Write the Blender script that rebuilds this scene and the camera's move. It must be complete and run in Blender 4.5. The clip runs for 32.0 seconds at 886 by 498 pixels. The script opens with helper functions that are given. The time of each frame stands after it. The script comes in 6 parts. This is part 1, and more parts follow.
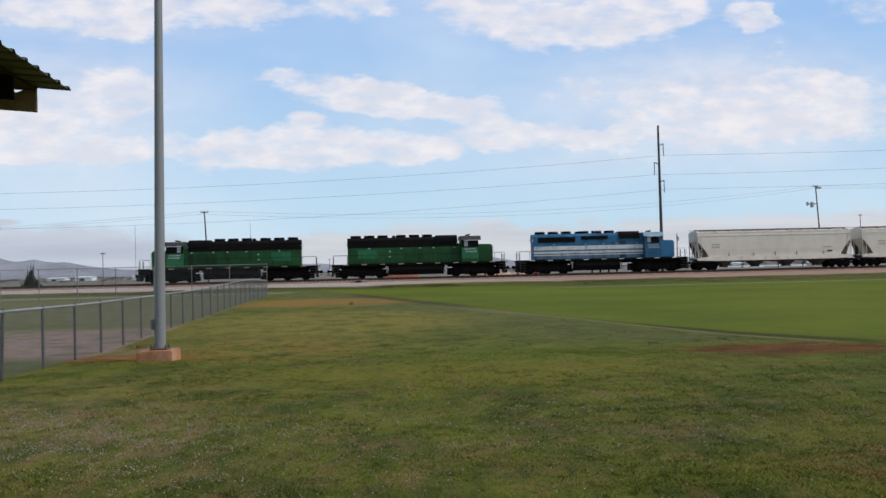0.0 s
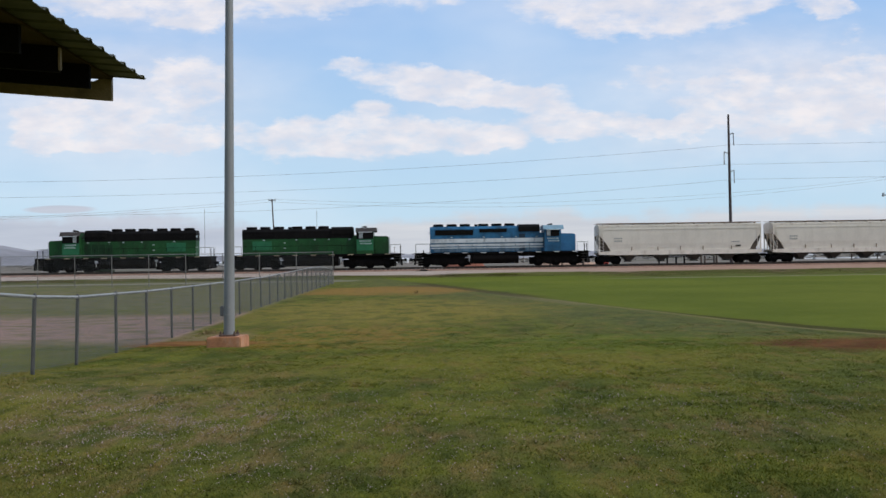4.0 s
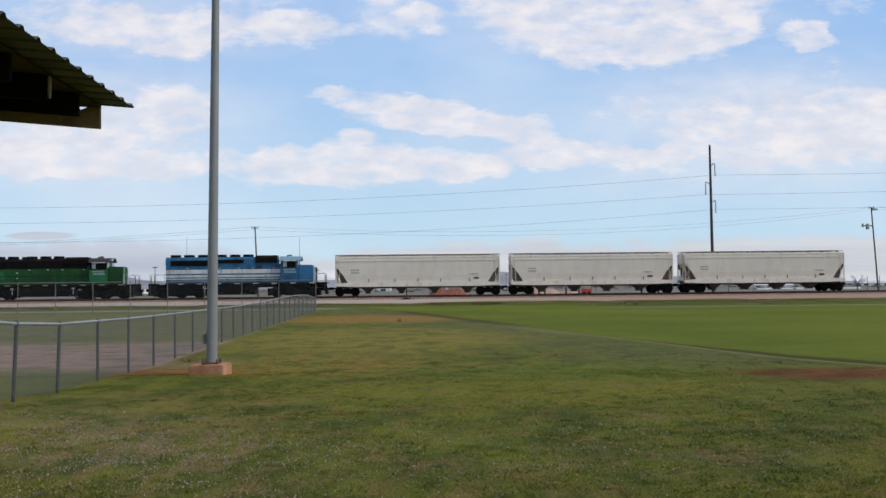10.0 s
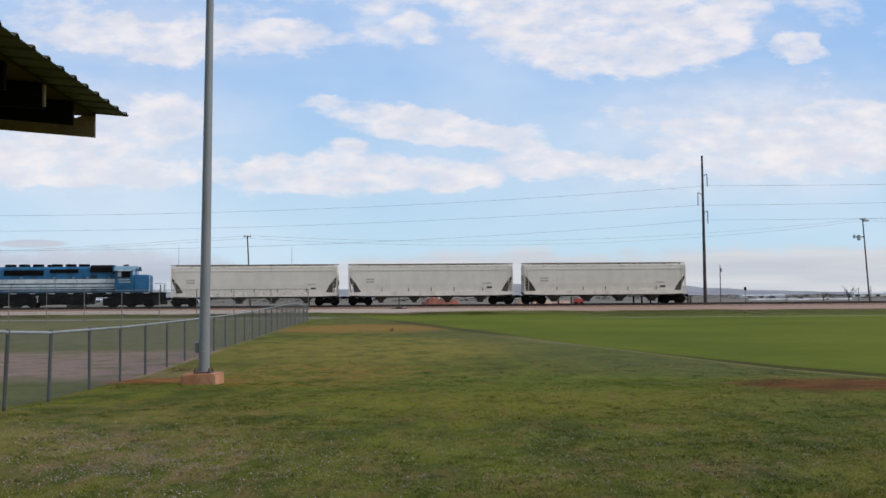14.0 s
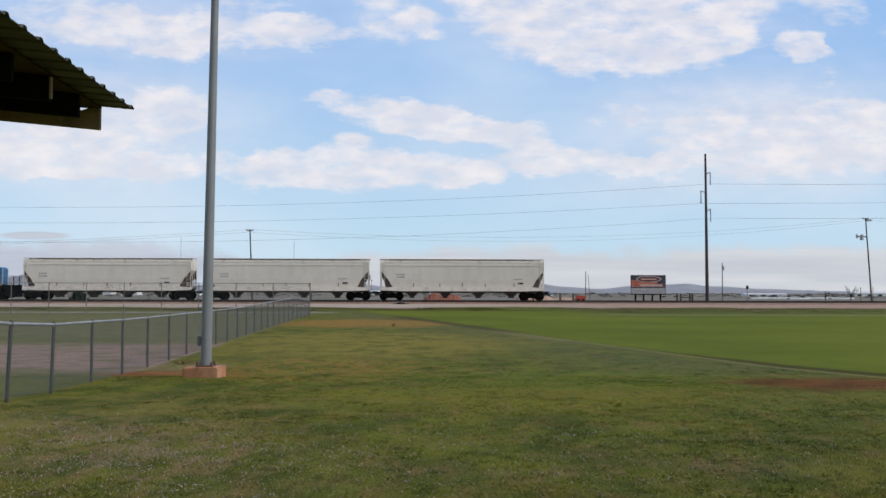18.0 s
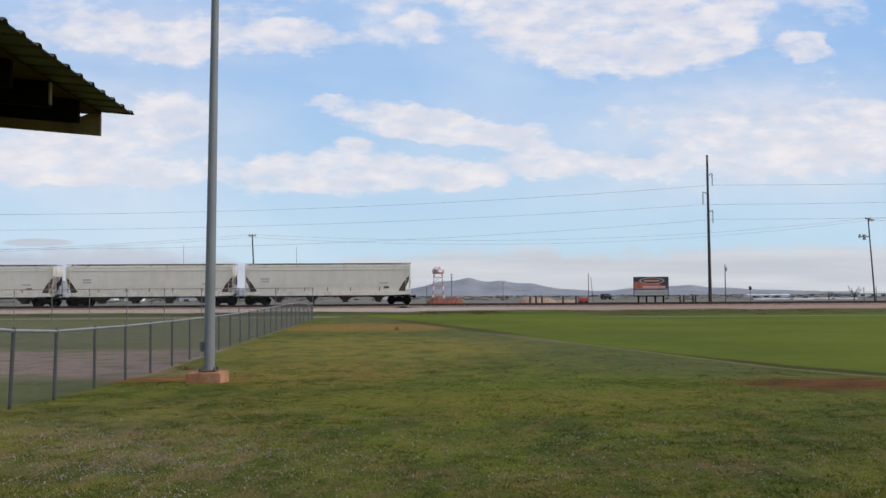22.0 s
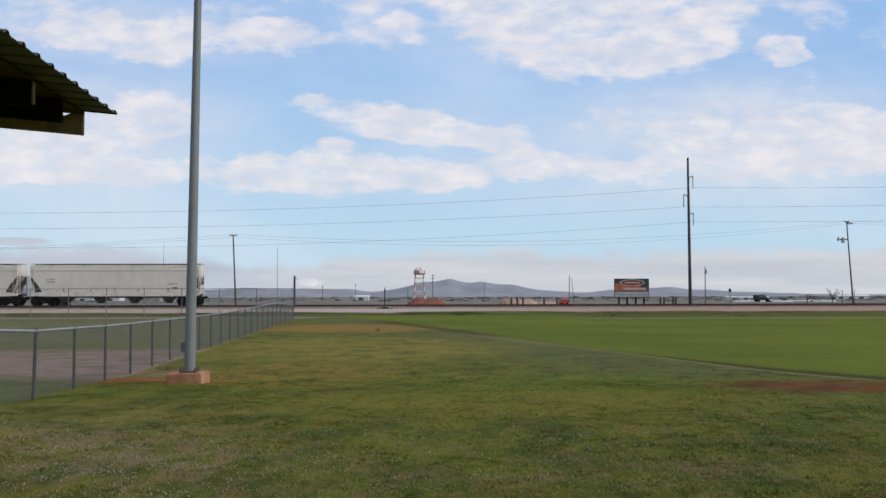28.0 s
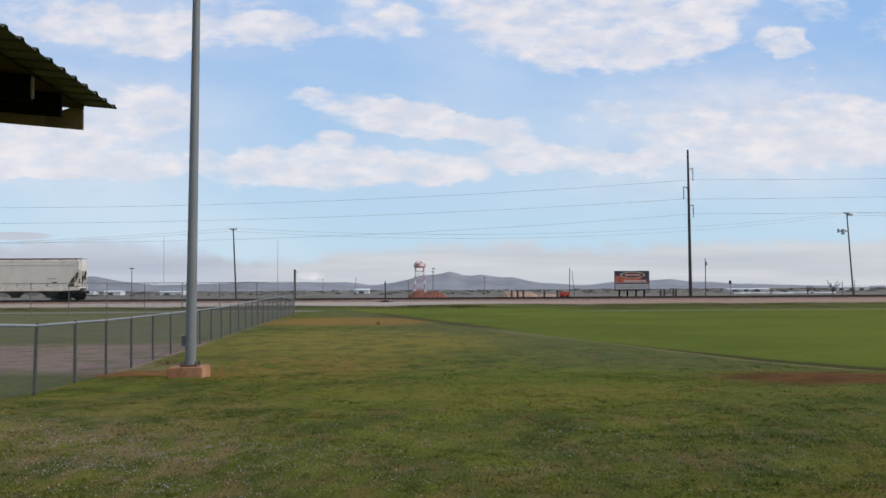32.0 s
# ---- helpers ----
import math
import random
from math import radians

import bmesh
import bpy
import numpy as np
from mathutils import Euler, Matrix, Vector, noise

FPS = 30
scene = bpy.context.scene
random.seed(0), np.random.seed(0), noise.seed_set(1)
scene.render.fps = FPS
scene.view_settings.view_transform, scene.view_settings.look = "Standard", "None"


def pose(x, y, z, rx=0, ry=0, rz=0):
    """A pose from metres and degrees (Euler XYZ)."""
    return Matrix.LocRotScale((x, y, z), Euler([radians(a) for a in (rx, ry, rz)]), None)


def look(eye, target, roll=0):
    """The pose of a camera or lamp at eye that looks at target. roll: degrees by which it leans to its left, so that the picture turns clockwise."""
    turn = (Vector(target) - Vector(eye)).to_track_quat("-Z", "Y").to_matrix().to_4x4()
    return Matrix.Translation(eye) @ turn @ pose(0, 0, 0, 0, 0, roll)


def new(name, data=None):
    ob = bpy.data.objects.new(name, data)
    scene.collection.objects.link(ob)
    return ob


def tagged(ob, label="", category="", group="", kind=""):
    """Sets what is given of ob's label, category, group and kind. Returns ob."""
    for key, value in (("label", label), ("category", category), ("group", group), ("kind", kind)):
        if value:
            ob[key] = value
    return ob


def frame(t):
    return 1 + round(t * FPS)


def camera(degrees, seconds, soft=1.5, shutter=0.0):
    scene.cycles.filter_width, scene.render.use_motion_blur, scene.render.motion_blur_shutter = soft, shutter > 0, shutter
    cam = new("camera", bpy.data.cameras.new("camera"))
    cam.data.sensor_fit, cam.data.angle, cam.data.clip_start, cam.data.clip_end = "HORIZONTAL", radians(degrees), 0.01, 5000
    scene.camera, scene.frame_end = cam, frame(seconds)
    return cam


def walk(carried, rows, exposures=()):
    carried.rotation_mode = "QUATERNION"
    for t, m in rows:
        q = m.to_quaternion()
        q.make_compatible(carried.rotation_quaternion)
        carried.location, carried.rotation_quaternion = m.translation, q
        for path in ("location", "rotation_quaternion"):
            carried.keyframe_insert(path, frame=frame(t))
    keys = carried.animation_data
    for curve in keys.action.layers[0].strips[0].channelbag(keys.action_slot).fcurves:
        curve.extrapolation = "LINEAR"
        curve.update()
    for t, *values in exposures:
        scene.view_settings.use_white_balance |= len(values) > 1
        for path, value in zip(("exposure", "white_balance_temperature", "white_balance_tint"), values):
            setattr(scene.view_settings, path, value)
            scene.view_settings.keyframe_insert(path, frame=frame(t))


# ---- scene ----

# ---------------------------------------------------------------- camera
cam = camera(46.88, 32.0, soft=1.5)


def view(x, y, z, yaw, pitch, roll):
    """Camera pose: yaw to the left, pitch up, roll, in degrees."""
    return pose(x, y, z, 90 + pitch, 0, yaw) @ pose(0, 0, 0, 0, 0, roll)


PATH = [
    (0.0, 0.084, -0.042, 1.852, -2.569, 1.100, -1.377),
    (0.5, 0.073, -0.032, 1.856, -1.519, 0.874, -1.141),
    (1.0, 0.061, -0.000, 1.853, -0.400, 0.508, -1.326),
    (1.5, 0.060, 0.013, 1.854, 0.304, 0.303, -1.253),
    (2.0, 0.046, 0.046, 1.855, 0.921, 0.158, -1.259),
    (2.5, 0.040, 0.053, 1.863, 1.160, 0.138, -1.004),
    (3.0, 0.040, 0.054, 1.864, 1.239, 0.252, -0.981),
    (3.5, 0.040, 0.048, 1.864, 1.144, 0.413, -0.910),
    (5.5, 0.018, 0.042, 1.865, 0.738, 0.944, -0.628),
    (6.0, 0.011, 0.027, 1.872, 0.417, 1.124, -0.340),
    (6.5, 0.011, 0.005, 1.867, 0.135, 1.408, -0.397),
    (7.0, 0.005, 0.011, 1.867, -0.045, 1.606, -0.283),
    (7.5, 0.008, 0.016, 1.867, -0.152, 1.882, -0.343),
    (8.0, 0.006, 0.016, 1.868, -0.153, 1.993, -0.276),
    (8.5, 0.006, 0.013, 1.871, -0.100, 1.884, -0.366),
    (9.0, 0.012, -0.002, 1.865, 0.098, 1.854, -0.375),
    (9.5, 0.002, 0.026, 1.873, 0.139, 1.953, -0.447),
    (10.0, 0.020, -0.013, 1.866, 0.086, 2.135, -0.620),
    (10.5, 0.015, 0.013, 1.868, 0.051, 2.190, -0.664),
    (11.0, 0.015, 0.017, 1.871, 0.217, 2.143, -0.969),
    (11.5, 0.018, -0.001, 1.867, 0.257, 2.225, -0.873),
    (12.0, 0.006, 0.015, 1.872, 0.282, 2.310, -0.472),
    (12.5, -0.002, -0.002, 1.871, 0.220, 2.429, -0.269),
    (13.0, -0.000, -0.000, 1.870, -0.000, 2.534, -0.229),
    (13.5, -0.006, 0.018, 1.873, -0.246, 2.608, -0.185),
    (14.0, 0.002, -0.002, 1.872, -0.341, 2.662, -0.422),
    (14.5, -0.004, 0.004, 1.879, -0.421, 2.692, -0.204),
    (16.5, -0.005, -0.005, 1.875, -0.467, 2.766, -0.192),
    (17.0, 0.002, -0.026, 1.867, -0.240, 2.918, -0.368),
    (17.5, -0.008, -0.001, 1.870, -0.191, 2.699, -0.265),
    (18.0, -0.013, -0.009, 1.872, -0.217, 2.423, 0.132),
    (18.5, -0.012, 0.006, 1.876, -0.164, 2.507, 0.043),
    (19.0, -0.007, -0.019, 1.869, -0.246, 2.602, -0.164),
    (19.5, -0.001, -0.019, 1.868, -0.332, 2.683, -0.234),
    (20.0, -0.005, 0.001, 1.874, -0.251, 2.760, -0.365),
    (20.5, 0.001, -0.013, 1.869, 0.111, 2.616, -0.389),
    (21.0, 0.000, 0.008, 1.872, 0.098, 2.457, -0.302),
    (21.5, -0.004, 0.015, 1.868, 0.061, 2.531, -0.330),
    (22.0, -0.005, 0.006, 1.868, -0.081, 2.619, -0.359),
    (22.5, -0.008, 0.005, 1.875, -0.225, 2.693, -0.281),
    (23.0, -0.006, -0.007, 1.873, -0.406, 2.820, -0.160),
    (23.5, -0.005, -0.017, 1.870, -0.507, 2.910, -0.106),
    (24.0, -0.016, -0.023, 1.870, -0.522, 2.892, -0.021),
    (24.5, -0.023, -0.017, 1.873, -0.579, 2.904, -0.006),
    (25.0, -0.011, -0.025, 1.871, -0.670, 2.910, 0.044),
    (25.5, -0.013, -0.023, 1.869, -0.711, 2.951, -0.099),
    (27.5, -0.015, -0.035, 1.865, -1.051, 2.643, -0.194),
    (28.0, -0.027, -0.000, 1.875, -1.129, 2.665, -0.125),
    (28.5, -0.028, -0.004, 1.874, -1.214, 2.615, -0.139),
    (29.0, -0.023, -0.018, 1.870, -1.249, 2.618, -0.195),
    (29.5, -0.031, -0.006, 1.871, -1.209, 2.394, -0.081),
    (30.0, -0.025, -0.019, 1.867, -1.201, 2.250, 0.021),
    (30.5, -0.029, -0.004, 1.874, -1.215, 2.181, 0.033),
    (31.0, -0.033, -0.011, 1.871, -1.102, 2.267, -0.070),
    (31.5, -0.035, 0.002, 1.876, -1.103, 2.277, -0.141),
    (32.0, -0.024, -0.006, 1.875, -1.116, 2.275, -0.344),
]

walk(cam, [(r[0], view(*r[1:])) for r in PATH], exposures=[(0.0, 0.0), (14.0, 0.0), (22.0, -0.04), (32.0, -0.06)])

# ---------------------------------------------------------------- light
SUN_EL, SUN_AZ = 46.0, 108.0   # degrees; azimuth clockwise from +y

sun = new("sun", bpy.data.lights.new("sun", "SUN"))
sun.data.energy, sun.data.angle, sun.data.color = 2.2, radians(16), (1.0, 0.96, 0.9)
_sd = Vector((math.sin(radians(SUN_AZ)) * math.cos(radians(SUN_EL)), math.cos(radians(SUN_AZ)) * math.cos(radians(SUN_EL)), math.sin(radians(SUN_EL))))
sun.matrix_world = look(_sd * 50, (0, 0, 0))


# ---------------------------------------------------------------- node arithmetic
class N:
    """A socket with arithmetic, to write masks and patterns in one line."""

    def __init__(self, tree, out):
        self.tree, self.out = tree, out

    def op(self, kind, *others, clamp=False):
        n = self.tree.nodes.new("ShaderNodeMath")
        n.operation, n.use_clamp = kind, clamp
        for i, v in enumerate((self, *others)):
            if isinstance(v, N):
                self.tree.links.new(v.out, n.inputs[i])
            else:
                n.inputs[i].default_value = v
        return N(self.tree, n.outputs[0])

    def __add__(self, o): return self.op("ADD", o)
    def __sub__(self, o): return self.op("SUBTRACT", o)
    def __mul__(self, o): return self.op("MULTIPLY", o)
    def __truediv__(self, o): return self.op("DIVIDE", o)
    def __neg__(self): return self.op("MULTIPLY", -1.0)
    def exp(self): return N(self.tree, self.tree.nodes.new("ShaderNodeValue").outputs[0])._set(math.e).op("POWER", self)
    def _set(self, v):
        self.out.node.outputs[0].default_value = v
        return self

    def step(self, a, b):
        """Smooth step from 0 at a to 1 at b."""
        n = self.tree.nodes.new("ShaderNodeMapRange")
        n.interpolation_type = "SMOOTHSTEP"
        self.tree.links.new(self.out, n.inputs["Value"])
        if a > b:
            n.inputs["From Min"].default_value, n.inputs["From Max"].default_value = b, a
            n.inputs["To Min"].default_value, n.inputs["To Max"].default_value = 1, 0
        else:
            n.inputs["From Min"].default_value, n.inputs["From Max"].default_value = a, b
        return N(self.tree, n.outputs["Result"])


def noise_of(tree, vector, scale, detail=4.0, rough=0.55):
    n = tree.nodes.new("ShaderNodeTexNoise")
    n.inputs["Scale"].default_value, n.inputs["Detail"].default_value, n.inputs["Roughness"].default_value = scale, detail, rough
    if vector is not None:
        tree.links.new(vector, n.inputs["Vector"])
    return N(tree, n.outputs["Fac"])


def mixed(tree, fac, a, b):
    """Colour a where fac is 0, b where it is 1; colours are tuples or sockets."""
    n = tree.nodes.new("ShaderNodeMix")
    n.data_type = "RGBA"
    tree.links.new(fac.out, n.inputs["Factor"])
    for v, k in ((a, 6), (b, 7)):
        if isinstance(v, tuple):
            n.inputs[k].default_value = (*v, 1)
        else:
            tree.links.new(v, n.inputs[k])
    return n.outputs[2]


def scaled(tree, vector, s):
    n = tree.nodes.new("ShaderNodeVectorMath")
    n.operation = "MULTIPLY"
    tree.links.new(vector, n.inputs[0])
    n.inputs[1].default_value = s
    return n.outputs[0]


def axes(tree, vector):
    n = tree.nodes.new("ShaderNodeSeparateXYZ")
    tree.links.new(vector, n.inputs[0])
    return [N(tree, o) for o in n.outputs]


# ---------------------------------------------------------------- sky
# clouds: bearing, height, half width, half height (as tangents), weight
LOW_CLOUDS = [
    (-0.323, 0.121, 0.083, 0.0111, 1.00), (-0.400, 0.117, 0.050, 0.0100, 0.80), (-0.190, 0.122, 0.039, 0.0133, 0.85), (-0.135, 0.123, 0.044, 0.0177, 1.00), (-0.080, 0.122, 0.050, 0.0199, 1.00), (-0.013, 0.118, 0.055, 0.0155, 1.00),
    (0.031, 0.114, 0.028, 0.0100, 0.90), (-0.168, 0.103, 0.039, 0.0055, 0.50), (0.092, 0.131, 0.039, 0.0133, 0.95), (0.147, 0.126, 0.050, 0.0144, 1.00), (0.202, 0.122, 0.033, 0.0100, 0.80), (0.230, 0.132, 0.022, 0.0066, 0.60),
]
MIDDLE_CLOUDS = [
    (-0.080, 0.186, 0.044, 0.0100, 0.70), (-0.046, 0.171, 0.044, 0.0133, 0.85), (-0.002, 0.165, 0.044, 0.0144, 0.90), (0.042, 0.160, 0.044, 0.0133, 0.85), (0.084, 0.155, 0.033, 0.0111, 0.75), (-0.088, 0.149, 0.017, 0.0066, 0.85),
    (-0.118, 0.193, 0.022, 0.0055, 0.50), (0.371, 0.211, 0.030, 0.0111, 0.70), (0.258, 0.161, 0.088, 0.0249, 0.70), (0.341, 0.150, 0.094, 0.0332, 0.85), (0.407, 0.166, 0.044, 0.0277, 0.90), (0.313, 0.122, 0.111, 0.0138, 0.50),
    (0.169, 0.178, 0.033, 0.0111, 0.35), (-0.323, 0.161, 0.094, 0.0387, 0.90), (-0.262, 0.183, 0.033, 0.0221, 0.60), (-0.384, 0.139, 0.055, 0.0194, 0.90), (0.473, 0.150, 0.050, 0.0332, 0.80), (-0.107, 0.0166, 0.010, 0.0035, 1.00),
]
HIGH_CLOUDS = [
    (0.097, 0.249, 0.050, 0.0194, 0.80), (0.169, 0.249, 0.066, 0.0277, 1.00), (0.225, 0.241, 0.055, 0.0265, 1.00), (0.274, 0.255, 0.033, 0.0221, 0.80), (0.308, 0.247, 0.022, 0.0083, 0.60), (0.131, 0.225, 0.033, 0.0122, 0.60),
    (0.153, 0.277, 0.094, 0.0138, 0.90), (0.302, 0.274, 0.033, 0.0155, 0.70), (0.053, 0.274, 0.033, 0.0138, 0.70), (0.357, 0.247, 0.022, 0.0122, 1.00), (0.371, 0.237, 0.017, 0.0088, 0.80), (0.396, 0.277, 0.033, 0.0138, 0.60),
    (0.485, 0.255, 0.039, 0.0221, 0.70),
]
HIGH_LEFT_CLOUDS = [
    (-0.295, 0.255, 0.066, 0.0221, 0.90), (-0.378, 0.266, 0.066, 0.0221, 0.80), (-0.201, 0.263, 0.066, 0.0194, 0.80), (-0.135, 0.255, 0.044, 0.0166, 0.70), (-0.052, 0.266, 0.033, 0.0194, 0.80), (-0.013, 0.263, 0.022, 0.0122, 0.65),
    (-0.251, 0.238, 0.033, 0.0138, 0.60), (-0.10, 0.300, 0.33, 0.014, 0.60), (0.25, 0.300, 0.25, 0.014, 0.60),
]
world = bpy.data.worlds.new("sky")
scene.world = world
world.use_nodes = True
wt = world.node_tree
wt.nodes.clear()
sky = wt.nodes.new("ShaderNodeTexSky")
sky.sky_type, sky.sun_disc = "NISHITA", False
sky.sun_elevation, sky.sun_rotation = radians(SUN_EL), radians(SUN_AZ)
sky.altitude, sky.air_density, sky.dust_density, sky.ozone_density = 400, 1.0, 0.6, 1.5
wdir = wt.nodes.new("ShaderNodeTexCoord").outputs["Generated"]
dx, dy, dz = axes(wt, wdir)
fy = dy.op("MAXIMUM", 0.15)
ga, ge = dx / fy, dz / fy
comb = wt.nodes.new("ShaderNodeCombineXYZ")
wt.links.new(ga.out, comb.inputs[0])
wt.links.new((ge * 2.2).out, comb.inputs[1])
puff = noise_of(wt, comb.outputs[0], 34.0, 9.0, 0.60)
wisp = noise_of(wt, comb.outputs[0], 5.0, 5.0, 0.5)
# the outlines are drawn on a rumpled sky, so that no cloud is a plain oval
rumple = [noise_of(wt, scaled(wt, comb.outputs[0], k), 15.0, 5.0, 0.6) for k in ((1.0, 1.0, 1.0), (1.07, 0.93, 3.0))]
plane = wt.nodes.new("ShaderNodeCombineXYZ")
wt.links.new((ga + (rumple[0] - 0.5) * 0.050).out, plane.inputs[0])
wt.links.new((ge + (rumple[1] - 0.5) * 0.034).out, plane.inputs[1])


def oval(ca, ce, wa, we, weight):
    """Weight inside an oval of the sky, falling softly to nothing round it."""
    n = wt.nodes.new("ShaderNodeVectorMath")
    n.operation = "MULTIPLY_ADD"
    wt.links.new(plane.outputs[0], n.inputs[0])
    n.inputs[1].default_value, n.inputs[2].default_value = (1 / wa, 1 / we, 0), (-ca / wa, -ce / we, 0)
    d = wt.nodes.new("ShaderNodeVectorMath")
    d.operation = "DOT_PRODUCT"
    wt.links.new(n.outputs[0], d.inputs[0])
    wt.links.new(n.outputs[0], d.inputs[1])
    q = N(wt, d.outputs["Value"]).step(2.6, 0.0)
    q.out.node.inputs["To Min"].default_value = weight
    return q


total = None
for row in LOW_CLOUDS + MIDDLE_CLOUDS + HIGH_CLOUDS + HIGH_LEFT_CLOUDS:
    q = oval(*row)
    total = q if total is None else total + q
total = total.op("MINIMUM", 1.05)
dens = total + (puff - 0.5) * 1.5 + (wisp - 0.5) * 0.5
front = dy.step(0.2, 0.5)
soft = None
for ca, ce, wa, we, wgt in ((0.330, 0.160, 0.16, 0.055, 1.0), (0.22, 0.115, 0.10, 0.03, 0.55), (-0.345, 0.165, 0.125, 0.055, 1.0), (-0.30, 0.262, 0.18, 0.040, 0.6), (0.20, 0.262, 0.16, 0.030, 0.5), (0.02, 0.165, 0.10, 0.03, 0.3), (-0.06, 0.120, 0.13, 0.020, 0.4)):
    da, de = (ga - ca) / wa, (ge - ce) / we
    q = ((da * da + de * de) * -1.0).exp() * wgt
    soft = q if soft is None else soft.op("MAXIMUM", q)
cover = (dens.step(0.22, 1.30)).op("MAXIMUM", soft * (wisp * 0.9 + puff * 0.75)) * front
# the rest of the sky, behind and beside the view: broken cloud as well
dome = noise_of(wt, scaled(wt, wdir, (3.0, 3.0, 7.0)), 1.0, 6.0, 0.55).step(0.5, 0.7) * dz.step(0.03, 0.2)
cover = cover.op("MAXIMUM", dome * dy.step(0.5, 0.2) * 0.8)
veil = noise_of(wt, comb.outputs[0], 3.0, 4.0, 0.5).step(0.40, 0.72) * 0.38
streak = noise_of(wt, scaled(wt, comb.outputs[0], (0.30, 2.2, 1.0)), 12.0, 5.0, 0.55)
bank = noise_of(wt, scaled(wt, comb.outputs[0], (0.8, 0.6, 1.0)), 14.0, 6.0, 0.6)
shelf = ga.step(-0.14, 0.0) * 0.016 + ga.step(-0.17, -0.24) * 0.018 + 0.025
low = (ge - shelf - (bank - 0.5) * 0.050 - (streak - 0.5) * 0.016).step(0.009, -0.007) * ge.step(0.075, 0.06) * front
lens_a, lens_e = (ga + 0.396) / 0.040, (ge - 0.0545) / 0.0045
low = low.op("MAXIMUM", (lens_a * lens_a + lens_e * lens_e + (streak - 0.5) * 1.5).step(1.1, 0.5))
shade = noise_of(wt, comb.outputs[0], 22.0, 4.0, 0.5)
blue = mixed(wt, ge.step(0.0, 0.30), (0.545, 0.755, 0.93), (0.325, 0.555, 0.93))
skyc = wt.nodes.new("ShaderNodeVectorMath")
skyc.operation = "SCALE"
wt.links.new(sky.outputs[0], skyc.inputs[0])
skyc.inputs["Scale"].default_value = 0.1
clear = mixed(wt, front * 0.85, skyc.outputs[0], blue)
c0 = mixed(wt, veil, clear, (0.805, 0.86, 0.945))
c1 = mixed(wt, low * 0.85, c0, mixed(wt, ga.step(-0.10, -0.22), mixed(wt, streak.step(0.30, 0.72), (0.56, 0.57, 0.625), (0.725, 0.715, 0.735)), mixed(wt, streak.step(0.30, 0.72), (0.45, 0.48, 0.58), (0.58, 0.605, 0.69))))
white = mixed(wt, shade.step(0.35, 0.7), (0.745, 0.752, 0.83), (0.925, 0.875, 0.885))
c2 = mixed(wt, cover * 0.92, c1, white)
bg = wt.nodes.new("ShaderNodeBackground")
wt.links.new(c2, bg.inputs[0])
bg.inputs[1].default_value = 1.0
wt.links.new(bg.outputs[0], wt.nodes.new("ShaderNodeOutputWorld").inputs[0])


# ---------------------------------------------------------------- materials
def mat(name, color, rough=0.7, metal=0.0, vary=0.25, scale=1.5, fine=25.0, bump=0.15, dirt=None, dirt_amount=0.0, spread=0.0, spec=0.5):
    """Surface with two scales of variation, a little relief and optional dirt."""
    m = bpy.data.materials.new(name)
    m.use_nodes = True
    t = m.node_tree
    b = t.nodes["Principled BSDF"]
    co = t.nodes.new("ShaderNodeTexCoord").outputs["Object"]
    n1, n2 = noise_of(t, co, scale, 5.0), noise_of(t, co, fine, 4.0)
    lo, hi = tuple(c * (1 - vary) for c in color), tuple(min(1, c * (1 + vary)) for c in color)
    c = mixed(t, n1.step(0.3, 0.7) * 0.65 + n2.step(0.3, 0.7) * 0.35, lo, hi)
    if spread:
        info = t.nodes.new("ShaderNodeObjectInfo")
        c = mixed(t, N(t, info.outputs["Random"]) * spread, c, tuple(v * 0.5 for v in color))
    if dirt:
        c = mixed(t, noise_of(t, scaled(t, co, (1.0, 1.0, 0.35)), scale * 2.3, 6.0, 0.65).step(0.48, 0.72) * dirt_amount, c, dirt)
    t.links.new(c, b.inputs["Base Color"])
    b.inputs["Metallic"].default_value = metal
    b.inputs["Specular IOR Level"].default_value = spec
    t.links.new((n2 * 0.25 + (rough - 0.12)).out, b.inputs["Roughness"])
    if bump:
        bn = t.nodes.new("ShaderNodeBump")
        bn.inputs["Strength"].default_value, bn.inputs["Distance"].default_value = bump, 0.02
        t.links.new(n2.out, bn.inputs["Height"])
        t.links.new(bn.outputs[0], b.inputs["Normal"])
    return m


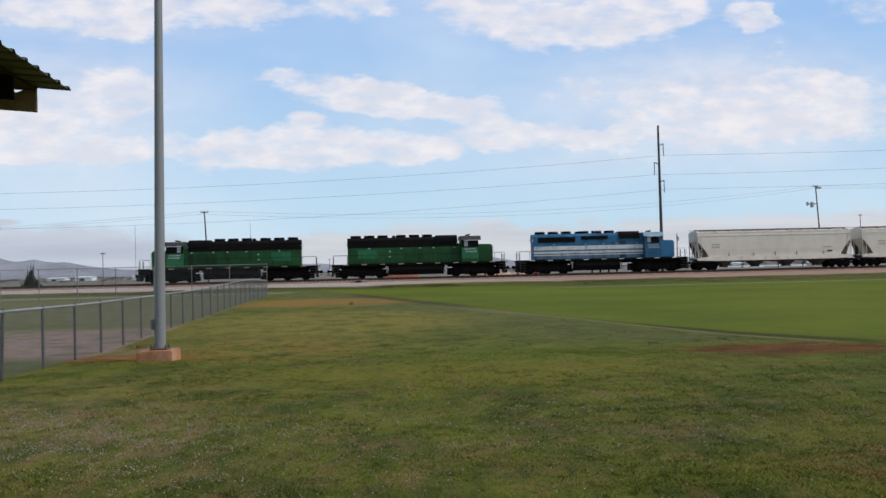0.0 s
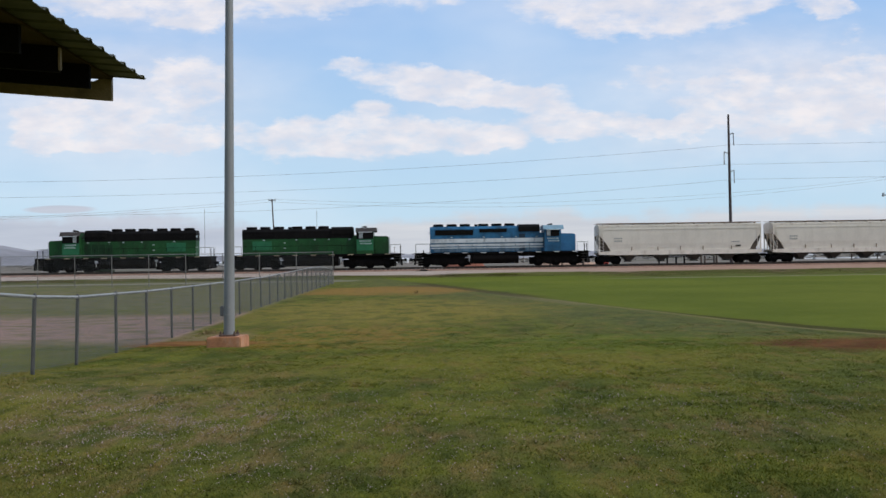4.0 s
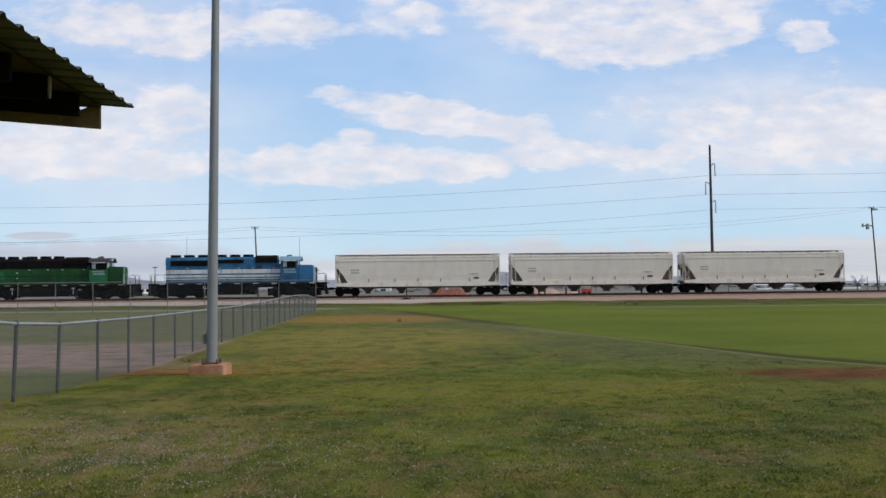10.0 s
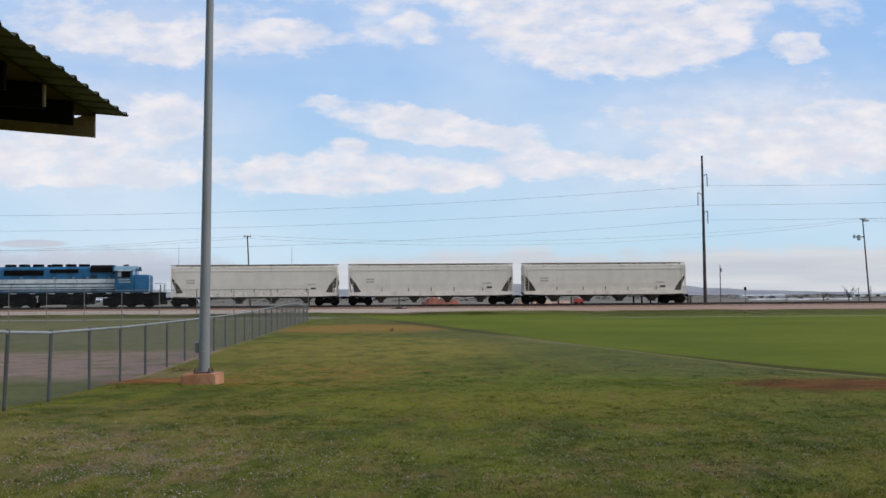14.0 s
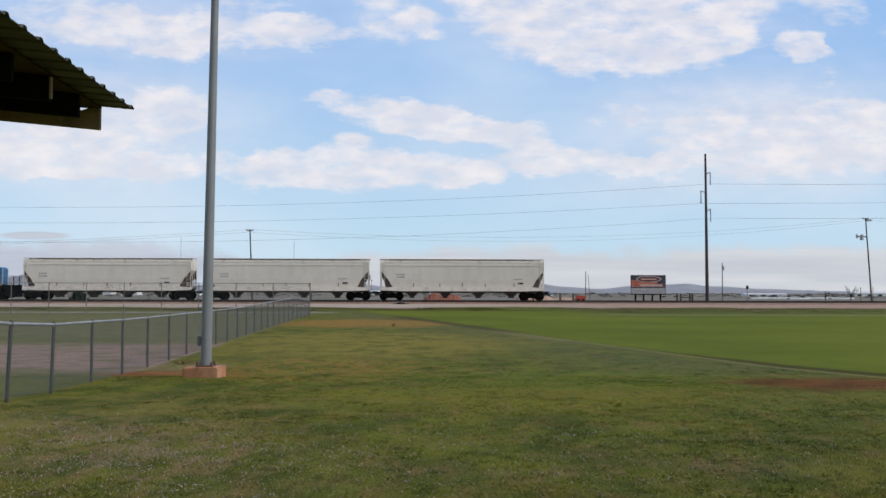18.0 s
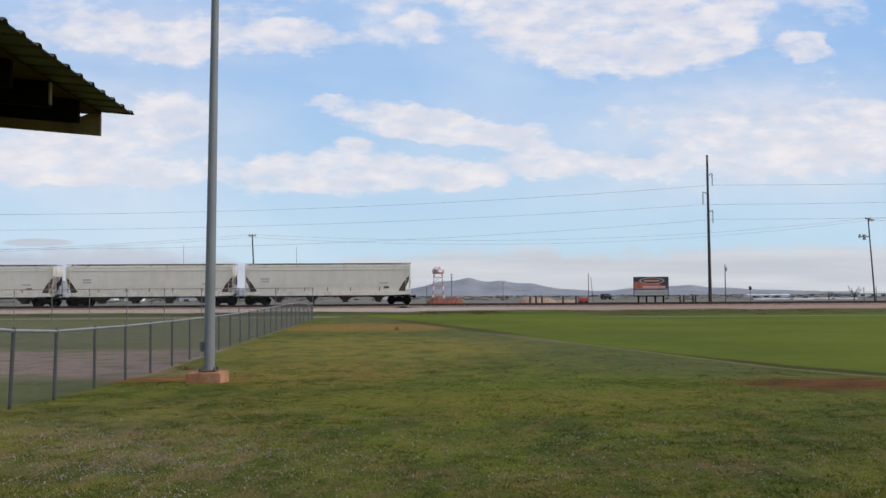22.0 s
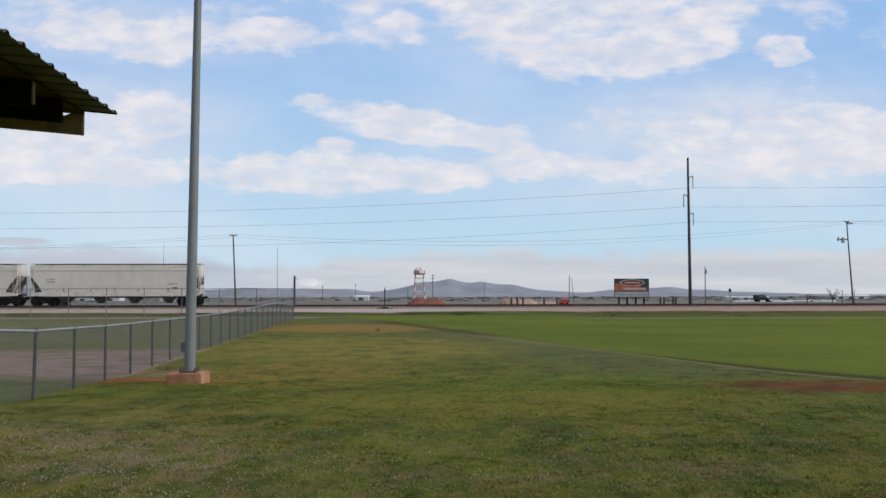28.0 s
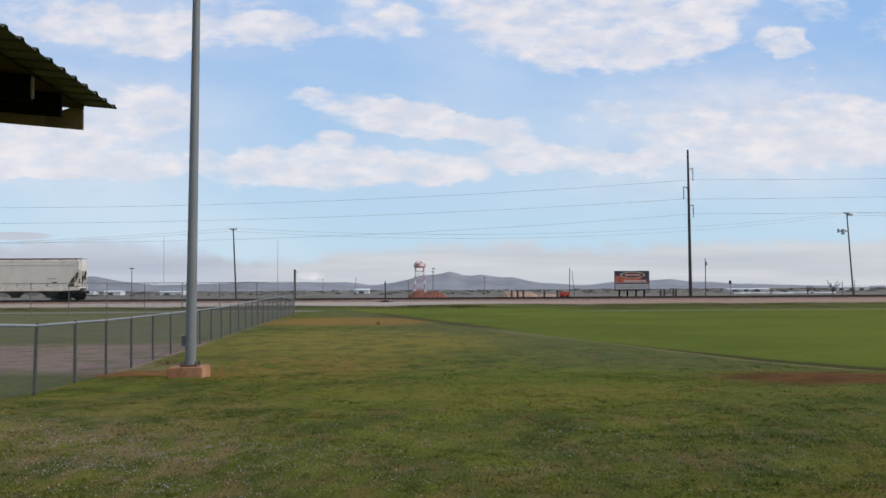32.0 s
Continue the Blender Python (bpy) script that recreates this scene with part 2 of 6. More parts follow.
M = dict(
    green=mat("green_paint", (0.014, 0.078, 0.022), 0.55, 0, 0.4, 0.5, 8, 0.05, (0.014, 0.024, 0.012), 0.8, spec=0.25),
    green_fresh=mat("teal_green_paint", (0.022, 0.135, 0.062), 0.5, 0, 0.25, 0.7, 8, 0.05, spec=0.25),
    black=mat("black_paint", (0.0055, 0.005, 0.005), 0.7, 0, 0.4, 1.0, 12, 0.1, (0.016, 0.013, 0.012), 0.5, spec=0.12),
    under=mat("grimy_black_steel", (0.0055, 0.005, 0.005), 0.8, 0, 0.4, 1.5, 14, 0.2, (0.018, 0.014, 0.011), 0.45, spec=0.1),
    blue=mat("blue_paint", (0.022, 0.115, 0.235), 0.5, 0, 0.5, 0.6, 8, 0.05, (0.022, 0.040, 0.062), 0.85, spec=0.3),
    blue_nose=mat("mid_blue_paint", (0.035, 0.16, 0.33), 0.5, 0, 0.25, 0.6, 8, 0.05, (0.04, 0.11, 0.20), 0.4, spec=0.3),
    green_grimy=mat("sooty_green_paint", (0.012, 0.045, 0.018), 0.6, 0, 0.4, 0.6, 8, 0.05, (0.020, 0.020, 0.014), 0.8, spec=0.2),
    blue_faded=mat("chalky_faded_blue_paint", (0.125, 0.21, 0.29), 0.6, 0, 0.3, 0.6, 8, 0.05, (0.03, 0.06, 0.09), 0.85, spec=0.25),
    cab_grey=mat("weathered_grey_roof_paint", (0.055, 0.049, 0.048), 0.7, 0, 0.3, 1.0, 9, 0.05, spec=0.2),
    navy=mat("grimy_navy_paint", (0.018, 0.042, 0.072), 0.6, 0, 0.35, 0.7, 8, 0.05, (0.05, 0.06, 0.07), 0.5, spec=0.25),
    bluelight=mat("pale_blue_roof_paint", (0.20, 0.34, 0.44), 0.5, 0, 0.2, 1.0, 8, 0.05),
    sill_dash=mat("dirty_cream_paint", (0.40, 0.34, 0.22), 0.6, 0, 0.25, 1.0, 9, 0.03),
    stripe=mat("white_stripe_paint", (0.62, 0.66, 0.68), 0.5, 0, 0.15, 1.0, 9, 0.03, (0.22, 0.25, 0.28), 0.85),
    letter=mat("faded_white_lettering", (0.34, 0.42, 0.42), 0.6, 0, 0.2),
    white=mat("white_paint", (0.75, 0.76, 0.76), 0.5, 0, 0.1, 1.0, 9, 0.03),
    # pale grey-blue base colour stands for sky seen in the panes
    glass=mat("sky_lit_cab_glass", (0.30, 0.33, 0.35), 0.2, 0, 0.4, 2.0, 9, 0.0),
    rail_steel=mat("worn_rail_steel", (0.10, 0.075, 0.06), 0.5, 0.6, 0.3, 2.0, 30, 0.1),
    handrail=mat("grey_handrail_paint", (0.40, 0.42, 0.42), 0.5, 0, 0.2),
    hopper=mat("pale_grey_car_paint", (0.76, 0.705, 0.625), 0.6, 0, 0.07, 0.35, 6, 0.03, (0.56, 0.51, 0.44), 0.32),
    hopper_rust=mat("rust_stained_top", (0.26, 0.20, 0.15), 0.8, 0, 0.35, 1.2, 14, 0.1),
    hopper_sill=mat("dusty_white_sill", (0.77, 0.71, 0.63), 0.6, 0, 0.12, 0.8, 8, 0.05, (0.45, 0.36, 0.28), 0.55),
    bay=mat("dull_dark_hopper_steel", (0.06, 0.056, 0.052), 0.8, 0, 0.3, 1.5, 12, 0.1),
    # rust brown plus the shade on the car's end slope
    slope=mat("rusty_shaded_panel", (0.085, 0.065, 0.05), 0.8, 0, 0.4, 1.5, 12, 0.1),
    mark=mat("faded_stencil_paint", (0.36, 0.36, 0.35), 0.7, 0, 0.2),
    galv=mat("galvanised_steel", (0.29, 0.29, 0.285), 0.55, 0.2, 0.18, 2.0, 30, 0.08),
    postm=mat("weathered_grey_post", (0.064, 0.064, 0.062), 0.65, 0.0, 0.2, 2.0, 30, 0.08),
    pale_post=mat("pale_weathered_post", (0.17, 0.165, 0.155), 0.65, 0.0, 0.25, 2.0, 30, 0.08),
    pole=mat("galvanised_pole", (0.25, 0.255, 0.26), 0.55, 0.15, 0.12, 0.8, 22, 0.05, (0.20, 0.205, 0.21), 0.5),
    wire=mat("dull_zinc_wire", (0.13, 0.135, 0.135), 0.55, 0.4, 0.15),
    concrete=mat("red_stained_concrete", (0.44, 0.20, 0.10), 0.9, 0, 0.3, 3.0, 30, 0.5, (0.52, 0.35, 0.24), 0.6),
    bolt=mat("rusty_bolt", (0.12, 0.08, 0.06), 0.7, 0.4, 0.3),
    sheet=mat("green_grey_roof_sheet", (0.060, 0.059, 0.041), 0.6, 0.1, 0.25, 1.5, 18, 0.1, (0.2, 0.17, 0.1), 0.4),
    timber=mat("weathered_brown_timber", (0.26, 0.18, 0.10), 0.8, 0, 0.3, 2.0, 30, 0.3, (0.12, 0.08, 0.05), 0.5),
    # near-black base colour stands for the shade under the shelter roof
    timber_shaded=mat("shade_black_timber", (0.008, 0.0065, 0.006), 0.9, 0, 0.3, 2.0, 30, 0.3, spec=0.05),
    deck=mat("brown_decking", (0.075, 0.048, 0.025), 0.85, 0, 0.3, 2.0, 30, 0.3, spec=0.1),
    # pole wood lightened with distance haze, for poles on the plain
    grey_wood=mat("hazed_pole_wood", (0.17, 0.145, 0.13), 0.85, 0, 0.3, 2.0, 30, 0.2),
    polewood=mat("old_pole_wood", (0.10, 0.075, 0.06), 0.85, 0, 0.3, 2.0, 30, 0.2),
    steelpole=mat("weathering_steel_pole", (0.065, 0.05, 0.05), 0.7, 0.2, 0.3, 0.5, 10, 0.1),
    cable=mat("dark_cable", (0.28, 0.29, 0.30), 0.6, 0.2, 0.1),
    insulator=mat("grey_insulator", (0.16, 0.16, 0.17), 0.4, 0, 0.1),
    drum=mat("grey_transformer_paint", (0.42, 0.44, 0.45), 0.5, 0, 0.1),
    redp=mat("faded_red_paint", (0.50, 0.07, 0.05), 0.6, 0, 0.2),
    # tower red made paler to stand for haze over the distance
    towerred=mat("hazed_red_paint", (0.60, 0.29, 0.26), 0.6, 0, 0.15),
    ballast=mat("brown_grey_ballast", (0.26, 0.155, 0.115), 0.95, 0, 0.4, 2.5, 40, 0.8, (0.34, 0.25, 0.20), 0.6),
    tie=mat("creosoted_timber", (0.06, 0.05, 0.04), 0.9, 0, 0.3),
    clay=mat("red_clay", (0.21, 0.075, 0.045), 0.95, 0, 0.3, 0.8, 6, 0.5),
    tan=mat("tan_spoil", (0.38, 0.25, 0.18), 0.95, 0, 0.25, 0.5, 4, 0.5),
    scrub=mat("dry_scrub", (0.20, 0.185, 0.165), 0.95, 0, 0.5, 0.05, 0.8, 0.3, (0.13, 0.125, 0.10), 0.5),
    build=mat("pale_metal_siding", (0.78, 0.78, 0.77), 0.6, 0, 0.1, 0.3, 4, 0.05),
    sheeting=mat("weathered_plastic_sheet", (0.50, 0.50, 0.49), 0.6, 0, 0.35, 0.5, 3, 0.05, (0.35, 0.34, 0.30), 0.6),
    car_paint=mat("dark_green_car_paint", (0.03, 0.045, 0.042), 0.35, 0, 0.15, 1.0, 9, 0.02),
    # hills' base colour includes the blue-grey haze of distance
    hill=mat("hazed_hill_scrub", (0.272, 0.266, 0.285), 1.0, 0, 0.20, 0.005, 0.03, 0.0),
    bush=mat("dark_evergreen_leaf", (0.035, 0.055, 0.03), 0.9, 0, 0.4, 1.0, 6, 0),
    weed=mat("dried_weed_stalk", (0.17, 0.11, 0.04), 0.9, 0, 0.35, 2.0, 9, 0),
    petal=mat("pale_lilac_petal", (0.39, 0.29, 0.295), 0.8, 0, 0.2, 2.0, 9, 0),
    ad_dark=mat("sign_dark_print", (0.05, 0.045, 0.06), 0.5, 0, 0.3, 0.8, 3, 0),
    ad_red=mat("sign_orange_red_print", (0.52, 0.14, 0.08), 0.5, 0, 0.4, 0.6, 2, 0),
    ad_brown=mat("sign_red_brown_print", (0.16, 0.05, 0.035), 0.5, 0, 0.3, 0.8, 3, 0),
    ad_pink=mat("sign_pink_print", (0.60, 0.38, 0.34), 0.5, 0, 0.2, 0.8, 3, 0),
    ad_pale=mat("sign_pale_print", (0.46, 0.44, 0.43), 0.5, 0, 0.15, 0.8, 3, 0),
)


# ---------------------------------------------------------------- mesh helpers
def box(bm, x0, x1, y0, y1, z0, z1):
    v = [bm.verts.new(p) for p in ((x0, y0, z0), (x1, y0, z0), (x1, y1, z0), (x0, y1, z0), (x0, y0, z1), (x1, y0, z1), (x1, y1, z1), (x0, y1, z1))]
    for f in ((0, 3, 2, 1), (4, 5, 6, 7), (0, 1, 5, 4), (1, 2, 6, 5), (2, 3, 7, 6), (3, 0, 4, 7)):
        bm.faces.new([v[i] for i in f])
    return bm


def loft(bm, rings, cap=True):
    """Skin between rings of equal length."""
    vs = [[bm.verts.new(p) for p in r] for r in rings]
    n = len(vs[0])
    for a, b in zip(vs, vs[1:]):
        for i in range(n):
            bm.faces.new((a[i], a[(i + 1) % n], b[(i + 1) % n], b[i]))
    if cap:
        bm.faces.new(list(reversed(vs[0])))
        bm.faces.new(vs[-1])
    return bm


def tube(bm, p0, p1, r0, r1=None, n=8):
    p0, p1 = Vector(p0), Vector(p1)
    r1 = r0 if r1 is None else r1
    d = (p1 - p0).normalized()
    a = d.orthogonal().normalized()
    b = d.cross(a)
    ring = lambda p, r: [p + (a * math.cos(2 * math.pi * i / n) + b * math.sin(2 * math.pi * i / n)) * r for i in range(n)]
    return loft(bm, [ring(p0, r0), ring(p1, r1)])


def prism(bm, pts, y0, y1):
    """Outline in x, z pushed from y0 to y1."""
    return loft(bm, [[(x, y0, z) for x, z in pts], [(x, y1, z) for x, z in pts]])


def xprism(bm, pts, x0, x1):
    """Outline in y, z pushed from x0 to x1."""
    return loft(bm, [[(x0, y, z) for y, z in pts], [(x1, y, z) for y, z in pts]])


def softened(bm, w, seg=2):
    bmesh.ops.recalc_face_normals(bm, faces=bm.faces[:])
    bmesh.ops.bevel(bm, geom=[e for e in bm.edges if len(e.link_faces) == 2 and e.calc_face_angle(0) > 0.5], offset=w, segments=seg, affect="EDGES", clamp_overlap=True)
    return bm


def mesh_of(name, bm, material, smooth=False):
    bmesh.ops.recalc_face_normals(bm, faces=bm.faces[:])
    me = bpy.data.meshes.new(name)
    bm.to_mesh(me)
    bm.free()
    me.materials.append(material)
    if smooth:
        me.shade_smooth()
        me.set_sharp_from_angle(angle=radians(40))
    return me


def part(name, bm, material, parent, label="", at=None, smooth=False):
    """One mesh object under a thing or part; bm may be a bmesh or a mesh already made."""
    ob = new(name, bm if isinstance(bm, bpy.types.Mesh) else mesh_of(name, bm, material, smooth))
    ob.parent = parent
    if at is not None:
        ob.matrix_basis = at if isinstance(at, Matrix) else Matrix.Translation(at)
    if label:
        tagged(ob, label)
    return ob


def thing(name, label, category, at=None, group="", kind=""):
    ob = new(name)
    ob.empty_display_size = 0.1
    if at is not None:
        ob.matrix_basis = at if isinstance(at, Matrix) else Matrix.Translation(at)
    return tagged(ob, label, category, group, kind)


def solo(name, bm, material, label, category="", group="", kind="", at=None, smooth=False):
    ob = new(name, bm if isinstance(bm, bpy.types.Mesh) else mesh_of(name, bm, material, smooth))
    if at is not None:
        ob.matrix_basis = at if isinstance(at, Matrix) else Matrix.Translation(at)
    return tagged(ob, label, category, group, kind)


def B():
    return bmesh.new()


# ---------------------------------------------------------------- plan
TRACK_TURN, TRACK_V, RAIL_Z = 2.2, 118.2, 0.96
TU = Vector((math.cos(radians(TRACK_TURN)), math.sin(radians(TRACK_TURN)), 0))
TV = Vector((-TU.y, TU.x, 0))


def on_track(s, v=0.0, z=0.0):
    """World place s metres along the railway and v metres beyond its centre line."""
    p = TU * s + TV * (TRACK_V + v)
    return Vector((p.x, p.y, z))


PROFILE_V = (-400, 12, 19, 22, 25, 28, 45, 65, 86, 103, 107, 110, 112.5, 114, 115.6, 121, 124, 130, 220, 5000)
PROFILE_Z = (0.05, 0.03, 0.02, -0.04, -0.11, -0.17, -0.19, -0.18, -0.13, -0.08, 0.02, 0.20, 0.38, 0.48, 0.54, 0.54, 0.40, 0.25, 0.10, 0.10)


def ground_z(x, y):
    z = np.interp(y * math.cos(radians(TRACK_TURN)) - x * math.sin(radians(TRACK_TURN)), PROFILE_V, PROFILE_Z)
    rise = 0.42 * np.exp(-((x + 8.0) / 2.4) ** 2 - ((y - 13.3) / 3.0) ** 2)
    return z + rise + 0.07 * np.exp(-((x + 5.3) ** 2 + (y - 22.0) ** 2) / 2.5)


# ---------------------------------------------------------------- ground
def turf(t, pos):
    """Colours of the patchy lawn: deep and bright green, yellowing, rusty and bare straw zones."""
    x, y, _ = axes(t, pos)
    n1 = noise_of(t, pos, 0.30, 4.0, 0.6)
    n2 = noise_of(t, scaled(t, pos, (1.0, 0.55, 1.0)), 0.95, 5.0, 0.62)
    n3 = noise_of(t, scaled(t, pos, (1.0, 0.38, 1.0)), 2.3, 5.0, 0.65)
    n4 = noise_of(t, scaled(t, pos, (1.3, 0.45, 1.0)), 4.1, 4.0, 0.65)

    def zone(cx, cy, rx, ry):
        a, b = (x - cx) / rx, (y - cy) / ry
        return (a * a + b * b + (n1 - 0.5) * 2.6 + (n2 - 0.5) * 1.4).step(1.5, 0.3)
    g = mixed(t, n2.step(0.36, 0.64), (0.073, 0.090, 0.017), (0.146, 0.151, 0.023))
    g = mixed(t, n1.step(0.50, 0.66) * 0.45, g, (0.200, 0.165, 0.040))
    lee = x - (y * -0.228 + 15.8)
    g = mixed(t, lee.step(-8.0, -2.5) * y.step(21.0, 27.0) * 0.42, g, (0.112, 0.124, 0.058))
    g = mixed(t, zone(1.6, 18.2, 5.0, 2.6) * 0.42, g, (0.215, 0.190, 0.026))
    g = mixed(t, zone(2.6, 23.0, 4.0, 3.5) * 0.35, g, (0.135, 0.175, 0.022))
    g = mixed(t, zone(-3.4, 27.0, 3.2, 5.5) * n3.step(0.38, 0.58) * 0.75, g, (0.260, 0.165, 0.034))
    g = mixed(t, zone(-3.0, 42.0, 6.5, 11.0) * (n2.step(0.36, 0.58) * 0.5 + 0.25), g, (0.265, 0.205, 0.045))
    g = mixed(t, zone(-4.6, 68.0, 6.5, 8.5) * 0.85, g, (0.300, 0.165, 0.042))
    g = mixed(t, zone(-1.0, 77.0, 3.5, 4.0) * 0.6, g, (0.110, 0.070, 0.035))
    g = mixed(t, zone(-4.4, 12.2, 2.8, 2.3) * n3.step(0.40, 0.60) * 0.50, g, (0.235, 0.155, 0.098))
    g = mixed(t, zone(-1.2, 9.6, 3.4, 1.6) * n3.step(0.40, 0.60) * 0.28, g, (0.205, 0.140, 0.075))
    g = mixed(t, zone(2.6, 10.8, 2.0, 1.2) * n3.step(0.42, 0.60) * 0.35, g, (0.205, 0.150, 0.085))
    g = mixed(t, zone(-4.6, 15.5, 2.6, 3.4) * n2.step(0.35, 0.6) * 0.42, g, (0.205, 0.150, 0.050))
    g = mixed(t, zone(4.6, 8.6, 1.4, 1.2) * n3.step(0.42, 0.56) * 0.55, g, (0.215, 0.115, 0.050))
    g = mixed(t, zone(7.2, 15.5, 3.6, 4.5) * 0.25, g, (0.088, 0.112, 0.030))
    g = mixed(t, zone(6.0, 10.5, 5.0, 4.0) * 0.18, g, (0.072, 0.088, 0.020))
    g = mixed(t, n3.step(0.50, 0.66) * 0.42, g, (0.225, 0.140, 0.055))
    g = mixed(t, n4.step(0.46, 0.34) * 0.48, g, (0.042, 0.058, 0.014))
    return mixed(t, n3.step(0.42, 0.30) * 0.42, g, (0.050, 0.066, 0.015))


def worn_clay(t, x, y, mid, big, fin):
    """Bare red clay with ragged edges where the turf is worn away."""
    a, b = (x - 8.5) / 2.5, (y - 21.3) / 2.2
    q = (a * a + b * b + (mid - 0.5) * 2.4 + (big - 0.5) * 1.6).step(1.5, 0.35)
    return q * (fin.step(0.32, 0.55) * 0.55 + 0.45)


def build_ground():
    xs = np.concatenate([-np.geomspace(4800, 30, 26), np.arange(-29, 30, 1.0), np.geomspace(30, 4800, 26)])
    ys = np.concatenate([-np.geomspace(600, 12, 8), np.arange(-10, 40, 1.0), np.arange(40, 104, 2.0), np.arange(104, 132, 0.7), np.geomspace(133, 4800, 40)])
    X, Y = np.meshgrid(xs, ys)
    Z = ground_z(X, Y)
    nx, ny = len(xs), len(ys)
    idx = np.arange(nx * ny).reshape(ny, nx)
    f = np.stack([idx[:-1, :-1], idx[:-1, 1:], idx[1:, 1:], idx[1:, :-1]], -1).reshape(-1, 4)
    me = bpy.data.meshes.new("ground")
    me.from_pydata(np.stack([X, Y, Z], -1).reshape(-1, 3).tolist(), [], f.tolist())
    me.shade_smooth()
    m = bpy.data.materials.new("mown_grass_and_dirt")
    m.use_nodes = True
    t = m.node_tree
    b = t.nodes["Principled BSDF"]
    pos = t.nodes.new("ShaderNodeNewGeometry").outputs["Position"]
    px, py, pz = axes(t, pos)
    big, mid, fin = noise_of(t, pos, 0.16, 4.0), noise_of(t, pos, 0.9, 5.0, 0.6), noise_of(t, pos, 9.0, 5.0, 0.65)
    tiny = noise_of(t, pos, 45.0, 3.0, 0.6)
    wob = (mid - 0.5) * 2.0 + (big - 0.5) * 3.0
    g = turf(t, pos)
    g = mixed(t, fin.step(0.5, 0.75) * 0.45, g, (0.165, 0.125, 0.060))
    g = mixed(t, tiny.step(0.55, 0.3) * 0.4, g, (0.030, 0.040, 0.010))
    # worn clay beside the footing and on the right
    g = mixed(t, worn_clay(t, px, py, mid, big, fin), g, mixed(t, mid.step(0.35, 0.65), (0.095, 0.034, 0.013), (0.170, 0.064, 0.023)))
    side_x, side_y = (px + 6.45) / 1.75, (py - 24.6) / 1.35
    bare_x, bare_y = (px + 6.9) / 1.2, (py - 27.0) / 2.6
    g = mixed(t, (bare_x * bare_x + bare_y * bare_y + wob * 0.4).step(1.4, 0.6) * 0.6, g, (0.235, 0.165, 0.095))
    g = mixed(t, (side_x * side_x + side_y * side_y + wob * 0.35).step(1.5, 0.6) * (fin.step(0.3, 0.55) * 0.3 + 0.65), g, mixed(t, mid.step(0.4, 0.6), (0.150, 0.060, 0.018), (0.245, 0.108, 0.033)))
    # the mown outfield, its low bank (brown and shadow line, colour only) and the worn line at its foot
    edge = px - (py * -0.228 + 15.8) + (mid - 0.5) * 0.35 + (fin - 0.5) * 0.2
    begun = py.step(23.0, 24.0)
    field = edge.step(-0.05, 0.12) * begun
    g = mixed(t, field * 0.92, g, mixed(t, mid.step(0.3, 0.7) * 0.3 + noise_of(t, pos, 0.07, 3.0).step(0.35, 0.65) * 0.7, (0.094, 0.122, 0.012), (0.146, 0.164, 0.018)))
    foot = edge.step(-0.50, -0.18) * edge.step(0.12, -0.06) * begun * py.step(62.0, 54.0)
    g = mixed(t, foot * (mid.step(0.3, 0.6) * 0.3 + 0.45), g, (0.195, 0.165, 0.070))
    foot = edge.step(-1.4, -0.9) * edge.step(0.0, -0.1) * py.step(40.0, 46.0) * py.step(60.0, 54.0)
    g = mixed(t, foot * 0.45, g, (0.20, 0.165, 0.085))
    # bank's brown and the shadow of its step, painted on flat ground
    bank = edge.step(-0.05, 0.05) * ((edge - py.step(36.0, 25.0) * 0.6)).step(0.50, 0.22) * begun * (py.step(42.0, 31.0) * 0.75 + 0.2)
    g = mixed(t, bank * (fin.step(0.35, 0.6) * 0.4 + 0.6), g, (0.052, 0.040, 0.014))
    scar = (edge + (mid - 0.5) * 1.2).step(-1.0, -0.2) * (edge + (mid - 0.5) * 1.2).step(1.3, 0.4) * py.step(49.0, 57.0) * py.step(92.0, 80.0)
    g = mixed(t, scar * 0.7, g, (0.060, 0.046, 0.022))
    # beyond the fence: worn infield dirt
    fence = px + py * 0.057 + 6.2
    out = fence.step(0.2, -0.2)
    g = mixed(t, out * 0.25, g, (0.125, 0.135, 0.050))
    g = mixed(t, out * py.step(38.0, 50.0) * (mid.step(0.35, 0.6) * 0.45 + 0.1), g, (0.185, 0.155, 0.115))
    dirt = ((py - 33.0) / 9.0).op("ABSOLUTE") + wob * 0.22 + (fin - 0.5) * 0.8
    g = mixed(t, dirt.step(1.15, 0.55) * out * (mid.step(0.34, 0.56) * 0.6 + 0.25), g, (0.335, 0.215, 0.190))
    # service track and verge along the railway
    v = py * math.cos(radians(TRACK_TURN)) - px * math.sin(radians(TRACK_TURN)) + (mid - 0.5) * 1.2
    g = mixed(t, v.step(95, 96.5) * v.step(101, 99.5) * px.step(-9.0, -11.0) * 0.55, g, (0.30, 0.28, 0.25))
    g = mixed(t, v.step(103.0, 106.0) * 0.7, g, (0.078, 0.086, 0.020))
    g = mixed(t, v.step(91.6, 93.6) * px.step(10.0, 20.0) * 0.65, g, mixed(t, mid.step(0.35, 0.65), (0.060, 0.070, 0.018), (0.125, 0.120, 0.035)))
    g = mixed(t, v.step(89.4, 90.2) * v.step(92.6, 91.6) * px.step(10.0, 18.0) * (mid.step(0.3, 0.55) * 0.6 + 0.1), g, (0.265, 0.235, 0.175))
    tatter = noise_of(t, scaled(t, pos, (0.10, 0.5, 1.0)), 1.0, 5.0, 0.6)
    g = mixed(t, v.step(105.0, 107.0) * tatter.step(0.52, 0.60) * 0.8, g, (0.185, 0.130, 0.085))
